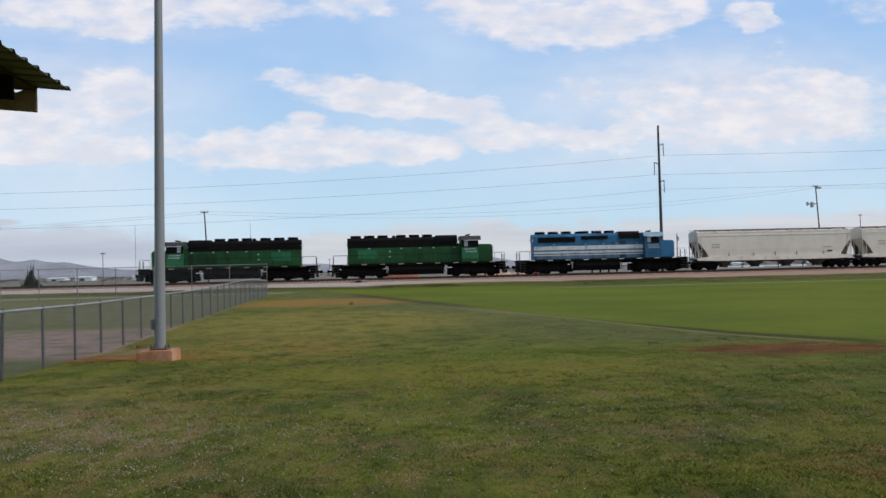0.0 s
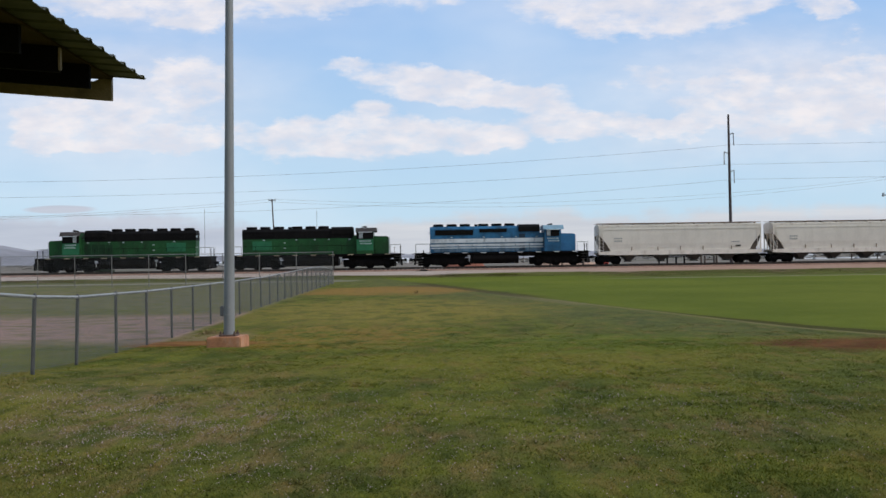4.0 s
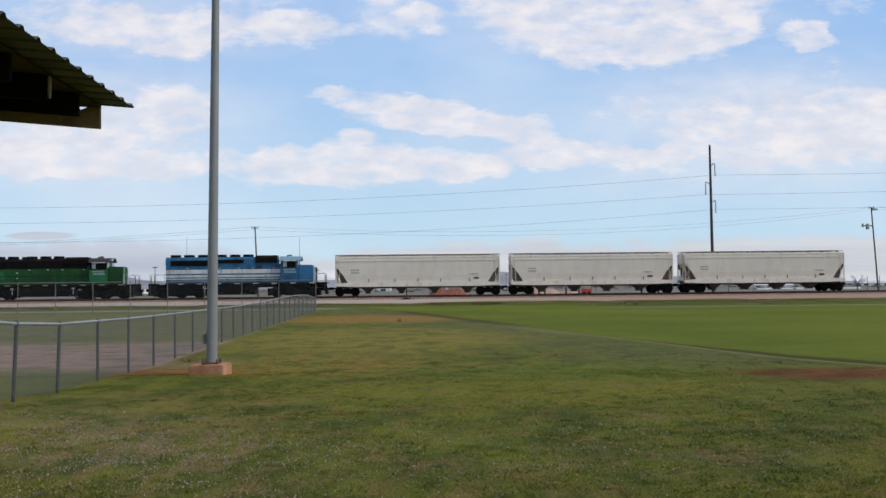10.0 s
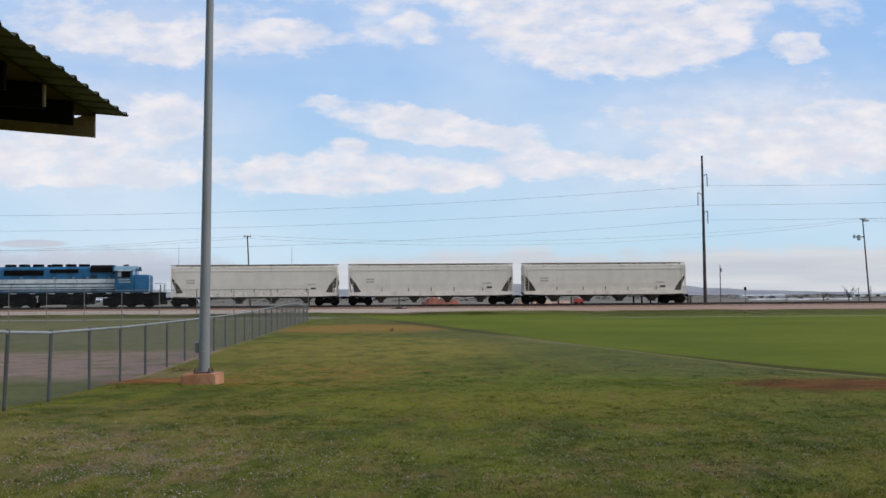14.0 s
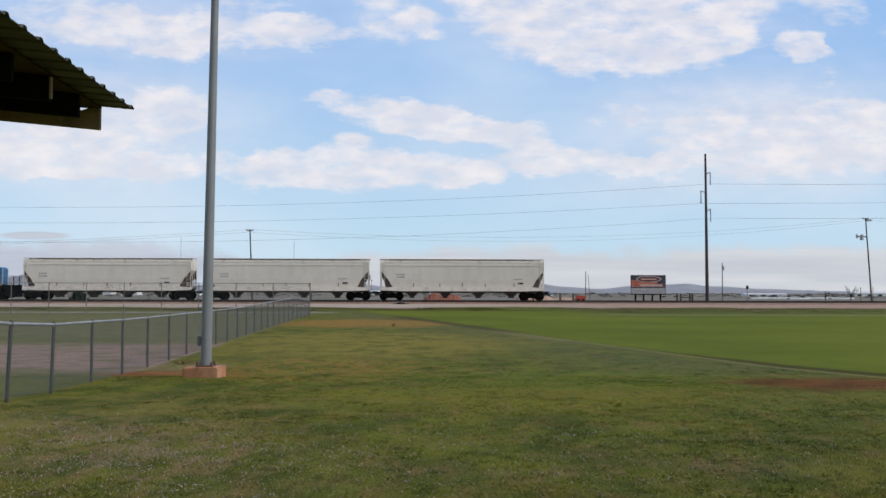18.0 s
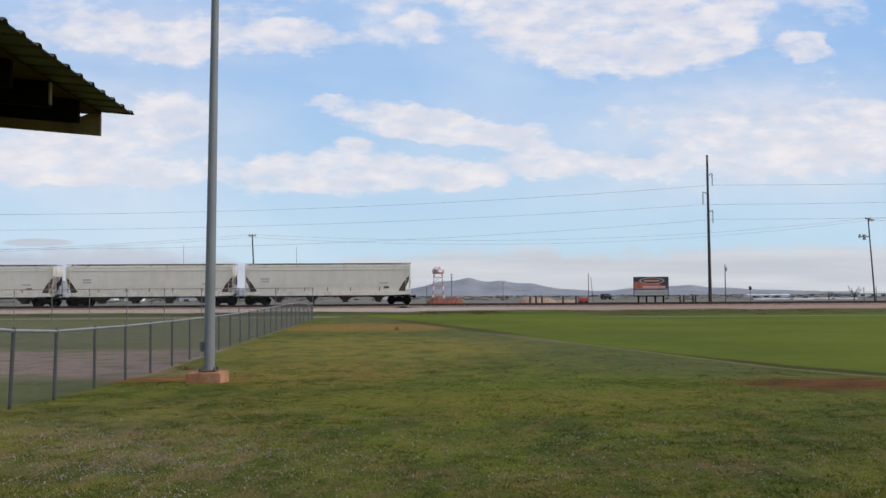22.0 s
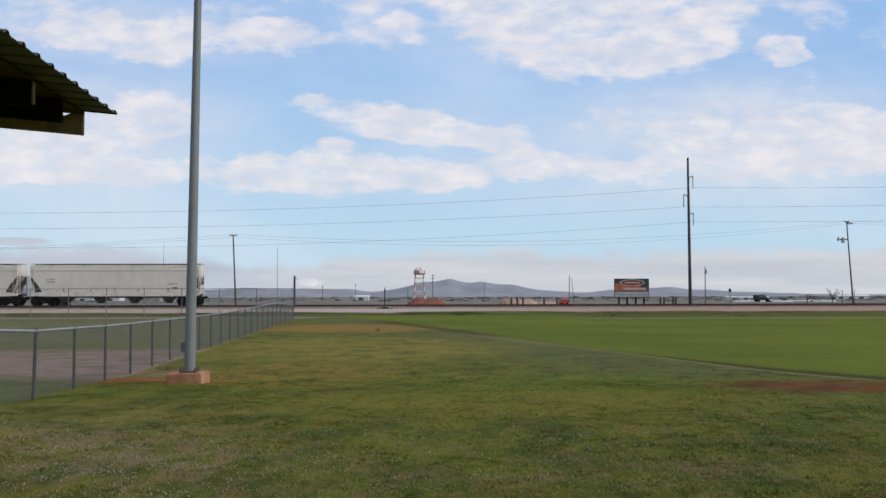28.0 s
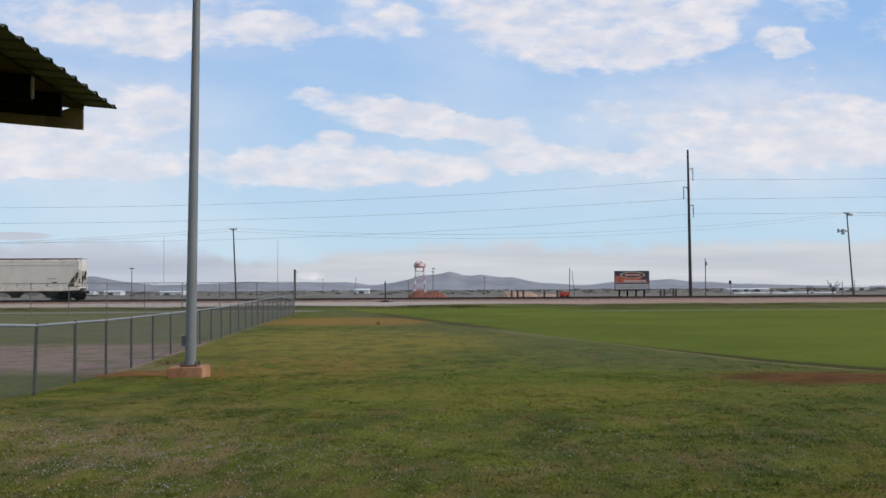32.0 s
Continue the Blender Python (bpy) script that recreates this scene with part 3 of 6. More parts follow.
    stones = mixed(t, px.step(-5.0, 25.0), mixed(t, fin.step(0.3, 0.7), (0.36, 0.29, 0.245), (0.50, 0.42, 0.36)), mixed(t, fin.step(0.3, 0.7), (0.28, 0.18, 0.135), (0.44, 0.305, 0.24)))
    g = mixed(t, (v + (tatter - 0.5) * 9.0).step(109.9, 111.2), g, stones)
    far = mixed(t, big.step(0.3, 0.7), (0.175, 0.155, 0.130), (0.245, 0.210, 0.175))
    far = mixed(t, noise_of(t, scaled(t, pos, (0.05, 0.012, 1.0)), 1.0, 5.0, 0.6).step(0.45, 0.65) * 0.6, far, (0.115, 0.120, 0.080))
    g = mixed(t, v.step(124.0, 128.0), g, far)
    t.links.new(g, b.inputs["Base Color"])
    b.inputs["Roughness"].default_value = 0.95
    b.inputs["Specular IOR Level"].default_value = 0.04
    bn = t.nodes.new("ShaderNodeBump")
    bn.inputs["Strength"].default_value, bn.inputs["Distance"].default_value = 0.7, 0.05
    t.links.new((fin * 0.6 + tiny * 0.4).out, bn.inputs["Height"])
    t.links.new(bn.outputs[0], b.inputs["Normal"])
    me.materials.append(m)
    tagged(new("ground", me), "mown grass field with worn dirt patches and dry plain", "ground", kind="structure")


build_ground()


# ---------------------------------------------------------------- railway
def build_track():
    at = pose(0, 0, 0, 0, 0, TRACK_TURN)
    bm = B()
    xprism(bm, [(-3.0, 0.4), (-2.0, 0.72), (2.0, 0.72), (3.0, 0.4)], -700, 700)
    solo("track_bed", bm, M["ballast"], "brown-grey crushed stone ballast bed under the rails", "track bed", kind="structure", at=at @ Matrix.Translation((0, TRACK_V, 0)))
    for side in (-0.7525, 0.7525):
        bm = B()
        z0 = 0.785
        xprism(bm, [(side + a, z0 + c) for a, c in ((-0.07, 0), (0.07, 0), (0.07, 0.015), (0.012, 0.04), (0.012, 0.13), (0.036, 0.14), (0.036, 0.175), (-0.036, 0.175), (-0.036, 0.14), (-0.012, 0.13), (-0.012, 0.04), (-0.07, 0.015))], -700, 700)
        solo("rail", bm, M["rail_steel"], "rust-brown steel rail on the ballast bed", "rail", kind="structure", at=at @ Matrix.Translation((0, TRACK_V, 0)))
    bm = B()
    for i in range(600):
        s = -150 + i * 0.5
        box(bm, s - 0.11, s + 0.11, -1.3, 1.3, 0.64, 0.782)
    solo("railway_ties", bm, M["tie"], "dark creosoted timber ties bedded in ballast", "railway ties", kind="stuff", at=at @ Matrix.Translation((0, TRACK_V, 0)))


build_track()


# ---------------------------------------------------------------- locomotives and cars
def wheelset(radius, gauge=0.76):
    bm = B()
    tube(bm, (0, -gauge - 0.1, 0), (0, gauge + 0.1, 0), 0.09, n=8)
    for s in (-1, 1):
        tube(bm, (0, s * gauge, 0), (0, s * (gauge + 0.07), 0), radius + 0.03, radius + 0.03, n=20)
        tube(bm, (0, s * gauge, 0), (0, s * (gauge + 0.14), 0), radius, radius - 0.01, n=20)
        tube(bm, (0, s * (gauge + 0.14), 0), (0, s * (gauge + 0.20), 0), 0.2, 0.14, n=10)
    return mesh_of("wheelset", bm, M["under"])


MESH = {"wheel_big": wheelset(0.51), "wheel_small": wheelset(0.46)}
WHEELS = []


def truck(parent, x, wheel, offsets, radius, heavy):
    """Bogie with side frames, springs, bolster and wheelsets."""
    bm = B()
    L = offsets[-1] + 0.45
    for s in (-1, 1):
        y = s * 1.08
        if heavy:
            prism(bm, [(-L, 0.62), (-L, 0.86), (-L + 0.5, 0.98), (L - 0.5, 0.98), (L, 0.86), (L, 0.62), (L - 0.35, 0.5), (-L + 0.35, 0.5)], y - 0.08, y + 0.08)
            for o in offsets:
                box(bm, o - 0.2, o + 0.2, y - 0.14, y + 0.14, 0.34, 0.70)
            for o in (-1.02, 1.02):
                box(bm, o - 0.52, o + 0.52, y - 0.05, y + 0.05, 0.30, 0.62)
                for k in (-0.18, 0.18):
                    tube(bm, (o + k, y, 0.34), (o + k, y, 0.62), 0.09, n=8)
            tube(bm, (-L + 0.2, y + s * 0.12, 1.0), (-L + 0.9, y + s * 0.12, 1.0), 0.12, n=8)
            tube(bm, (L - 0.9, y + s * 0.12, 1.0), (L - 0.2, y + s * 0.12, 1.0), 0.12, n=8)
        else:
            prism(bm, [(-L, 0.42), (-L, 0.62), (-0.45, 0.80), (0.45, 0.80), (L, 0.62), (L, 0.42), (0.55, 0.24), (-0.55, 0.24)], y - 0.07, y + 0.07)
            for k in (-0.2, 0.0, 0.2):
                tube(bm, (k, y + s * 0.02, 0.28), (k, y + s * 0.02, 0.60), 0.10, n=8)
    box(bm, -0.25, 0.25, -1.1, 1.1, 0.55, 0.85)
    if heavy:
        # traction motors, brake cylinders and rigging between the wheels
        for o in offsets:
            k = -0.55 if o <= 0 else 0.55
            box(bm, o + k - 0.42, o + k + 0.42, -0.68, 0.68, 0.16, 0.98)
        for o in (-1.02, 1.02):
            for y in (-1.0, 1.0):
                box(bm, o - 0.46, o + 0.46, y - 0.05, y + 0.05, 0.22, 0.34)
        box(bm, -L + 0.1, L - 0.1, -0.9, 0.9, 0.92, 1.12)
    tr = part("truck", bm, M["under"], parent, at=(x, 0, 0))
    for o in offsets:
        w = part("wheelset", wheel, None, tr, at=(o, 0, radius))
        WHEELS.append((w, o, radius))
    return tr


def coupler(parent, x, sgn):
    bm = B()
    box(bm, min(x, x + sgn * 0.62), max(x, x + sgn * 0.62), -0.09, 0.09, 0.78, 0.96)
    box(bm, min(x + sgn * 0.35, x + sgn * 0.62), max(x + sgn * 0.35, x + sgn * 0.62), -0.17, 0.17, 0.70, 1.02)
    tube(bm, (x, 0.35, 0.8), (x + sgn * 0.5, 0.30, 0.45), 0.03, n=6)
    part("coupler", bm, M["under"], parent)


def locomotive(label, scheme, sooty=False):
    """Six-axle road-switcher, cab at +x, rail top at z 0."""
    lo = thing("locomotive", label, "locomotive", group="locomotives of the train")
    body, roof = scheme
    is_blue = body == "blue"
    # underframe with stepped ends
    bm = B()
    box(bm, -9.72, 10.05, -1.5, 1.5, 1.42, 1.62)
    box(bm, -9.5, 9.85, -0.75, 0.75, 1.1, 1.42)
    for e in (-9.77, 9.97):
        box(bm, e - 0.08, e + 0.08, -1.5, 1.5, 0.62, 1.62)
    for e in (-9.67, 9.2):
        box(bm, e, e + 0.65, -0.95, 0.95, 0.66, 1.42)
    part("underframe", bm, M["under"], lo)
    for x0, sg in ((-9.72, 1), (10.02, -1)):
        for y in (-1, 1):
            bm = B()
            for k in range(4):
                a, b_ = sorted((x0, x0 + sg * 0.75))
                box(bm, a, b_, min(y * 1.12, y * 1.52), max(y * 1.12, y * 1.52), 0.38 + 0.3 * k, 0.42 + 0.3 * k)
            box(bm, min(x0, x0 + sg * 0.04), max(x0, x0 + sg * 0.04), min(y * 1.12, y * 1.52), max(y * 1.12, y * 1.52), 0.38, 1.4)
            part("step", bm, M["bay"], lo, "dark steel end step ladder")
        bm = B()
        prism(bm, [(x0 - sg * 0.05, 0.25), (x0 - sg * 0.22, 0.28), (x0 - sg * 0.12, 0.9), (x0, 0.9)], -1.4, 1.4)
        part("pilot", bm, M["under"], lo)
    # walkway sill with pale edge dashes
    for y in (-1.52, 1.52):
        for k in range(9):
            x = -8.6 + k * 2.1
            part("sill_marking", box(B(), x, x + 0.62, y - 0.012, y + 0.012, 1.52, 1.60), M["stripe" if is_blue else "sill_dash"], lo, "short pale dash on the sill")
    # long hood
    hw = 0.92
    low = 3.68 if is_blue else 3.44
    bm = B()
    xprism(bm, [(-hw, 1.62), (-hw, 3.78), (hw, 3.78), (hw, 1.62)], -8.05, 5.02)
    part("long_hood", softened(bm, 0.03, 1), M[body], lo)
    bm = B()
    xprism(bm, [(-hw - 0.003, low), (-hw - 0.003, 4.32), (-0.62, 4.60), (0.62, 4.60), (hw + 0.003, 4.32), (hw + 0.003, low)], -8.07, 4.6)
    part("hood_roof", bm, M[roof], lo)
    # hood doors: recessed seams as raised panels
    for y in (-1, 1):
        for k in range(15):
            x = -7.6 + k * 0.82
            a, b_ = sorted((y * (hw + 0.001), y * (hw + 0.028)))
            part("hood_door", box(B(), x, x + 0.74, a, b_, 1.72, 2.69 if is_blue else 3.15), M["blue_faded" if is_blue else ("green_grimy" if sooty and k > 10 else body)], lo)
        bm = B()
        for x0, x1, z0, z1 in (((-7.5, -3.1, 3.60, 4.20), (-2.4, 0.75, 3.88, 4.28)) if is_blue else ((-7.6, -4.2, 3.80, 4.25),)):
            n = int((x1 - x0) / 0.22)
            for k in range(n):
                a, b_ = sorted((y * (hw + 0.004), y * (hw + 0.05)))
                box(bm, x0 + k * 0.22, x0 + k * 0.22 + 0.16, a, b_, z0, z1)
            a, b_ = sorted((y * (hw + 0.004), y * (hw + 0.02)))
            box(bm, x0, x1, a, b_, z0, z1)
        part("radiator_grille", bm, M["black"], lo)
    if is_blue:
        for y in (-1, 1):
            for z0, z1 in ((2.72, 3.18), (2.32, 2.56), (2.08, 2.19)):
                bm = B()
                a, b_ = sorted((y * (hw + 0.030), y * (hw + 0.036)))
                box(bm, -8.0, 4.95, a, b_, z0, z1)
                part("stripe", bm, M["stripe"], lo, "weathered white stripe along the hood")
            a, b_ = sorted((y * (hw + 0.020), y * (hw + 0.0292)))
            part("sooty_panel", box(B(), 2.16, 2.86, a, b_, 1.75, 3.66), M["navy"], lo, "sooty dark streak down the hood side")
    else:
        for y in (-1, 1):
            bm = B()
            a, b_ = sorted((y * (hw + 0.030), y * (hw + 0.036)))
            box(bm, -6.9, -4.7, a, b_, 2.2, 3.22)
            part("repainted_panel", bm, M["green_fresh"], lo, "brighter teal-green repainted panel")
    # latches, labels and grab irons on the hood sides
    for y in (-1, 1):
        a, b_ = sorted((y * (hw + 0.030), y * (hw + 0.040)))
        for x, z in ((-3.35, 2.95), (-3.35, 2.35), (-2.0, 3.28), (0.1, 3.28), (1.7, 3.28), (4.1, 3.28), (-5.7, 3.30)):
            part("hood_label", box(B(), x, x + 0.22, a, b_, z, z + 0.11), M["letter"], lo, "small pale label on the hood")
    # posts and drop steps at both ends
    for e, sg in ((-9.72, -1), (9.97, 1)):
        for y in (-0.85, 0.85):
            part("end_stanchion", box(B(), e - 0.035, e + 0.035, y - 0.05, y + 0.05, 1.6, 2.5), M["under"], lo)
        x0, x1 = sorted((e, e + sg * 0.5))
        part("drop_step", box(B(), x0, x1, -0.4, 0.4, 1.50, 1.56), M["under"], lo)
    # dynamic brake housing and fans
    bm = B()
    xprism(bm, [(-hw - 0.12, 3.92), (-hw - 0.12, 4.50), (-0.7, 4.76), (0.7, 4.76), (hw + 0.12, 4.50), (hw + 0.12, 3.92)], 2.1, 4.55)
    part("brake_housing", softened(bm, 0.05, 1), M["black"], lo)
    for x in (-7.1, -5.55, -4.0, -1.9, -0.35, 1.15):
        bm = B()
        tube(bm, (x, 0, 4.60), (x, 0, 4.82), 0.60, 0.60, n=18)
        tube(bm, (x, 0, 4.82), (x, 0, 4.89), 0.64, 0.55, n=18)
        part("roof_fan", bm, M["black"], lo)
    bm = B()
    box(bm, -2.9, -2.55, -0.3, 0.3, 4.58, 4.84)
    part("exhaust_stack", bm, M["black"], lo)
    # cab
    bm = B()
    xprism(bm, [(-1.5, 1.62), (-1.5, 4.15), (-1.1, 4.55), (1.1, 4.55), (1.5, 4.15), (1.5, 1.62)], 5.0, 6.95)
    part("cab", softened(bm, 0.03, 1), M["blue" if is_blue else "green"], lo)
    bm = B()
    xprism(bm, [(-1.56, 4.12), (-1.14, 4.60), (1.14, 4.60), (1.56, 4.12), (1.50, 4.10), (1.1, 4.53), (-1.1, 4.53), (-1.50, 4.10)], 4.9, 7.25)
    part("cab_roof", bm, M["bluelight" if is_blue else "cab_grey"], lo)
    for y in (-1, 1):
        for x0, x1 in ((5.30, 5.72), (5.86, 6.66)):
            bm = B()
            a, b_ = sorted((y * 1.49, y * 1.52))
            box(bm, x0, x1, a, b_, 3.38, 4.02)
            w = part("cab_window", bm, M["glass" if x0 < 5.5 else "black"], lo)
            bm = B()
            a, b_ = sorted((y * 1.515, y * 1.54))
            for q in ((x0 - 0.06, x0, 3.32, 4.08), (x1, x1 + 0.06, 3.32, 4.08), (x0, x1, 4.02, 4.08), (x0, x1, 3.32, 3.38)):
                box(bm, q[0], q[1], a, b_, q[2], q[3])
            part("window_frame", bm, M["black"], w)
        if not is_blue:
            a, b_ = sorted((y * 1.49, y * 1.506))
            part("window_band", box(B(), 5.02, 6.93, a, b_, 3.30, 4.09), M["black"], lo, "blackened band round the cab windows")
            a, b_ = sorted((y * 1.49, y * 1.508))
            part("repainted_panel", box(B(), 5.02, 6.93, a, b_, 2.0, 3.28), M["green_fresh"], lo, "teal-green panel under the cab window")
        a, b_ = sorted((y * 1.50, y * 1.62))
        part("window_visor", box(B(), 5.25, 6.8, a, b_, 4.05, 4.12), M["stripe"], lo, "pale visor over the cab windows")
        a, b_ = sorted((y * 1.509, y * 1.516))
        for z, x in ((2.72, 5.45), (3.00, 5.35)):
            bm = B()
            for k in range(7):
                box(bm, x + k * 0.19, x + k * 0.19 + 0.13, a, b_, z, z + 0.16)
            part("cab_lettering", bm, M["letter"], lo, "pale row of illegible lettering on the cab side")
    for y0 in (-1.3, 0.5):
        part("windscreen", box(B(), 6.93, 6.97, y0, y0 + 0.8, 3.5, 4.1), M["glass"], lo)
    # short hood
    bm = B()
    prism(bm, [(6.95, 1.62), (6.95, 3.66), (8.55, 3.62), (8.65, 3.5), (8.65, 1.62)], -0.95, 0.95)
    part("nose", softened(bm, 0.08, 2), M["blue_nose" if is_blue else "green"], lo)
    bm = B()
    box(bm, 7.0, 7.2, -0.35, 0.35, 4.30, 4.56)
    for y in (-0.15, 0.15):
        tube(bm, (7.2, y, 4.42), (7.24, y, 4.42), 0.1, n=10)
    part("headlight", bm, M["stripe"], lo, "twin headlight in a pale housing")
    bm = B()
    for y in (-0.2, 0.0, 0.2):
        tube(bm, (5.6, y, 4.72), (6.1, y, 4.76), 0.05, 0.09, n=8)
    box(bm, 5.6, 5.7, -0.25, 0.25, 4.55, 4.75)
    part("air_horn", bm, M["under"], lo)
    # tanks
    bm = B()
    xprism(bm, [(-1.4, 1.35), (-1.45, 0.85), (-1.2, 0.30), (1.2, 0.30), (1.45, 0.85), (1.4, 1.35)], -3.35, 2.05 if is_blue else 2.9)
    part("fuel_tank", softened(bm, 0.06, 1), M["under"], lo)
    for y in (-1.3, 1.3):
        bm = B()
        tube(bm, (-3.0, y, 1.28), (1.9, y, 1.28), 0.14, n=8)
        part("air_reservoir", bm, M["under"], lo)
    # pale pipes and filler boxes at the ends of the tank
    for x in ((-3.62,) if is_blue else (-3.62, 3.18)):
        for y in (-1.36, 1.36):
            bm = B()
            box(bm, x - 0.17, x + 0.13, y - 0.06, y + 0.06, 1.12, 1.30)
            tube(bm, (x, y, 0.55), (x, y, 1.12), 0.05, n=6)
            part("tank_pipe", bm, M["handrail"], lo, "pale grey pipe at the tank end")
    # marker lamp on the hood end, grab irons on the nose
    for y in (-0.8, 0.8):
        part("marker_lamp", softened(box(B(), -8.17, -8.05, y - 0.1, y + 0.1, 3.78, 4.0), 0.02, 1), M["stripe"], lo, "small pale marker lamp")
        bm = B()
        for k in range(4):
            tube(bm, (8.71, y - 0.14, 2.0 + 0.42 * k), (8.71, y + 0.14, 2.0 + 0.42 * k), 0.025, n=5)
        tube(bm, (8.71, y, 1.65), (8.71, y, 3.5), 0.03, n=5)
        part("nose_grab_iron", bm, M["stripe"], lo, "white grab iron on the nose")
    truck(lo, -6.45, MESH["wheel_big"], (-2.05, 0.0, 2.05), 0.51, True)
    truck(lo, 6.45, MESH["wheel_big"], (-2.05, 0.0, 2.05), 0.51, True)
    # handrails
    for y in (-1.48, 1.48):
        bm = B()
        tube(bm, (-8.1, y, 2.62), (4.95, y, 2.62), 0.02, n=5)
        for k in range(9):
            x = -8.1 + k * 1.63
            tube(bm, (x, y, 1.6), (x, y, 2.62), 0.02, n=5)
        part("side_handrail", bm, M["black" if not is_blue else "navy"], lo)
    for x0, x1 in ((-9.72, -8.1), (8.8, 10.0)):
        bm = B()
        for y in (-1.45, 1.45):
            for x in (x0, x1):
                tube(bm, (x, y, 1.6), (x, y, 2.65), 0.022, n=5)
            tube(bm, (x0, y, 2.65), (x1, y, 2.65), 0.022, n=5)
        e = x0 if x0 < 0 else x1
        for z in (2.15, 2.65):
            tube(bm, (e, -1.45, z), (e, 1.45, z), 0.022, n=5)
        part("end_railing", bm, M["handrail"], lo)
    coupler(lo, -9.82, -1)
    coupler(lo, 10.05, 1)
    for e, sg in ((-9.82, -1), (10.05, 1)):
        for y in (-0.8, -0.55, 0.55, 0.8):
            bm = B()
            tube(bm, (e, y, 1.15), (e + sg * 0.25, y, 0.75), 0.025, n=5)
            tube(bm, (e + sg * 0.25, y, 0.75), (e + sg * 0.5, y, 0.9), 0.025, n=5)
            part("brake_hose", bm, M["under"], lo)
    return lo


def covered_hopper(label, mark_x):
    """Four-bay covered hopper car, rail top at z 0."""
    ca = thing("covered_hopper_car", label, "freight car", group="covered hoppers of the train")
    L, eave = 9.34, 4.30
    # body: side sheets with sloping lower ends, bulged roof
    def end(y, z, s):
        # the lower body stops short of the end, under the slope sheet
        d = min(1.34, max(0.0, (3.38 - z) * 0.81))
        return (s * (L - d), y, z)
    bm = B()
    half = [(1.52, 1.50), (1.585, 2.32), (1.60, 3.22), (1.60, 3.32), (1.60, 3.9), (1.55, eave), (1.0, 4.50), (0.35, 4.58)]
    sec2 = [(-y, z) for y, z in half] + [(y, z) for y, z in reversed(half)]
    n = len(sec2)
    loft(bm, [[end(y, z, -1) for y, z in sec2], [end(y, z, 1) for y, z in sec2]], cap=False)
    for s in (-1, 1):
        v = [bm.verts.new(end(y, z, s)) for y, z in sec2]
        for k in range(n // 2 - 1):
            bm.faces.new((v[k], v[k + 1], v[n - 2 - k], v[n - 1 - k]))
    bmesh.ops.remove_doubles(bm, verts=bm.verts[:], dist=0.001)
    part("body", bm, M["hopper"], ca)
    for y in (-1, 1):
        a, b_ = sorted((y * 1.600, y * 1.635))
        bm = B()
        box(bm, -L, L, a, b_, 3.93, 4.02)
        part("top_chord_seam", bm, M["hopper"], ca)
        bm = B()
        a, b_ = sorted((y * 1.50, y * 1.585))
        box(bm, -L, L, a, b_, 4.25, 4.40)
        part("roof_edge", bm, M["hopper_sill"], ca, "dusty roof edge")
        bm = B()
        a, b_ = sorted((y * 1.45, y * 1.66))
        prism(bm, [(-L - 0.05, 1.10), (-L - 0.05, 1.42), (-7.6, 1.52), (7.6, 1.52), (L + 0.05, 1.42), (L + 0.05, 1.10), (7.2, 1.02), (-7.2, 1.02)], a, b_)
        part("side_sill", bm, M["hopper_sill"], ca, "dusty white side sill")
        a, b_ = sorted((y * 1.60, y * 1.64))
        for x in (-5.6, -2.6, 0.0, 2.6, 5.9):
            part("side_post", box(B(), x - 0.05, x + 0.05, a, b_, 1.52, 1.95), M["hopper_rust"], ca)
        bm = B()
        a, b_ = sorted((y * 1.600, y * 1.606))
        for z in (2.55, 2.85):
            for k in range(4):
                box(bm, mark_x + k * 0.24, mark_x + k * 0.24 + 0.17, a, b_, z, z + 0.16)
        part("data_panel", box(B(), 6.35, 6.95, a, b_, 1.84, 2.02), M["tie"], ca, "small dark data panel")
        bm2 = B()
        for k in range(5):
            box(bm2, 5.9 + k * 0.2, 6.04 + k * 0.2, a, b_, 2.35, 2.47)
        part("stencil_line", bm2, M["mark"], ca, "faded line of illegible small marks")
        part("stencil_marks", bm, M["mark"], ca, "faded illegible stencilled marks")
    # roof fittings
    bm = B()
    box(bm, -8.4, 8.4, -0.32, 0.32, 4.56, 4.66)
    part("hatch_coaming", bm, M["hopper_rust"], ca)
    for k in range(10):
        bm = B()
        box(bm, -8.3 + k * 1.68, -6.78 + k * 1.68, -0.38, 0.38, 4.66, 4.71)
        part("hatch_cover", bm, M["hopper_rust"], ca)
    for y in (-1, 1):
        bm = B()
        a, b_ = sorted((y * 0.62, y * 1.12))
        box(bm, -L - 0.14, L + 0.14, a, b_, 4.66, 4.70)
        for k in range(11):
            x = -8.8 + k * 1.76
            box(bm, x - 0.04, x + 0.04, a, b_, 4.46, 4.66)
        part("running_board", bm, M["hopper_rust"], ca, "rusty roof walkway grating")
    # centre sill, bays
    bm = B()
    box(bm, -L - 0.05, L + 0.05, -0.35, 0.35, 0.85, 1.35)
    part("centre_sill", bm, M["bay"], ca)
    for x in (-5.75, -1.92, 1.9, 5.72):
        bm = B()
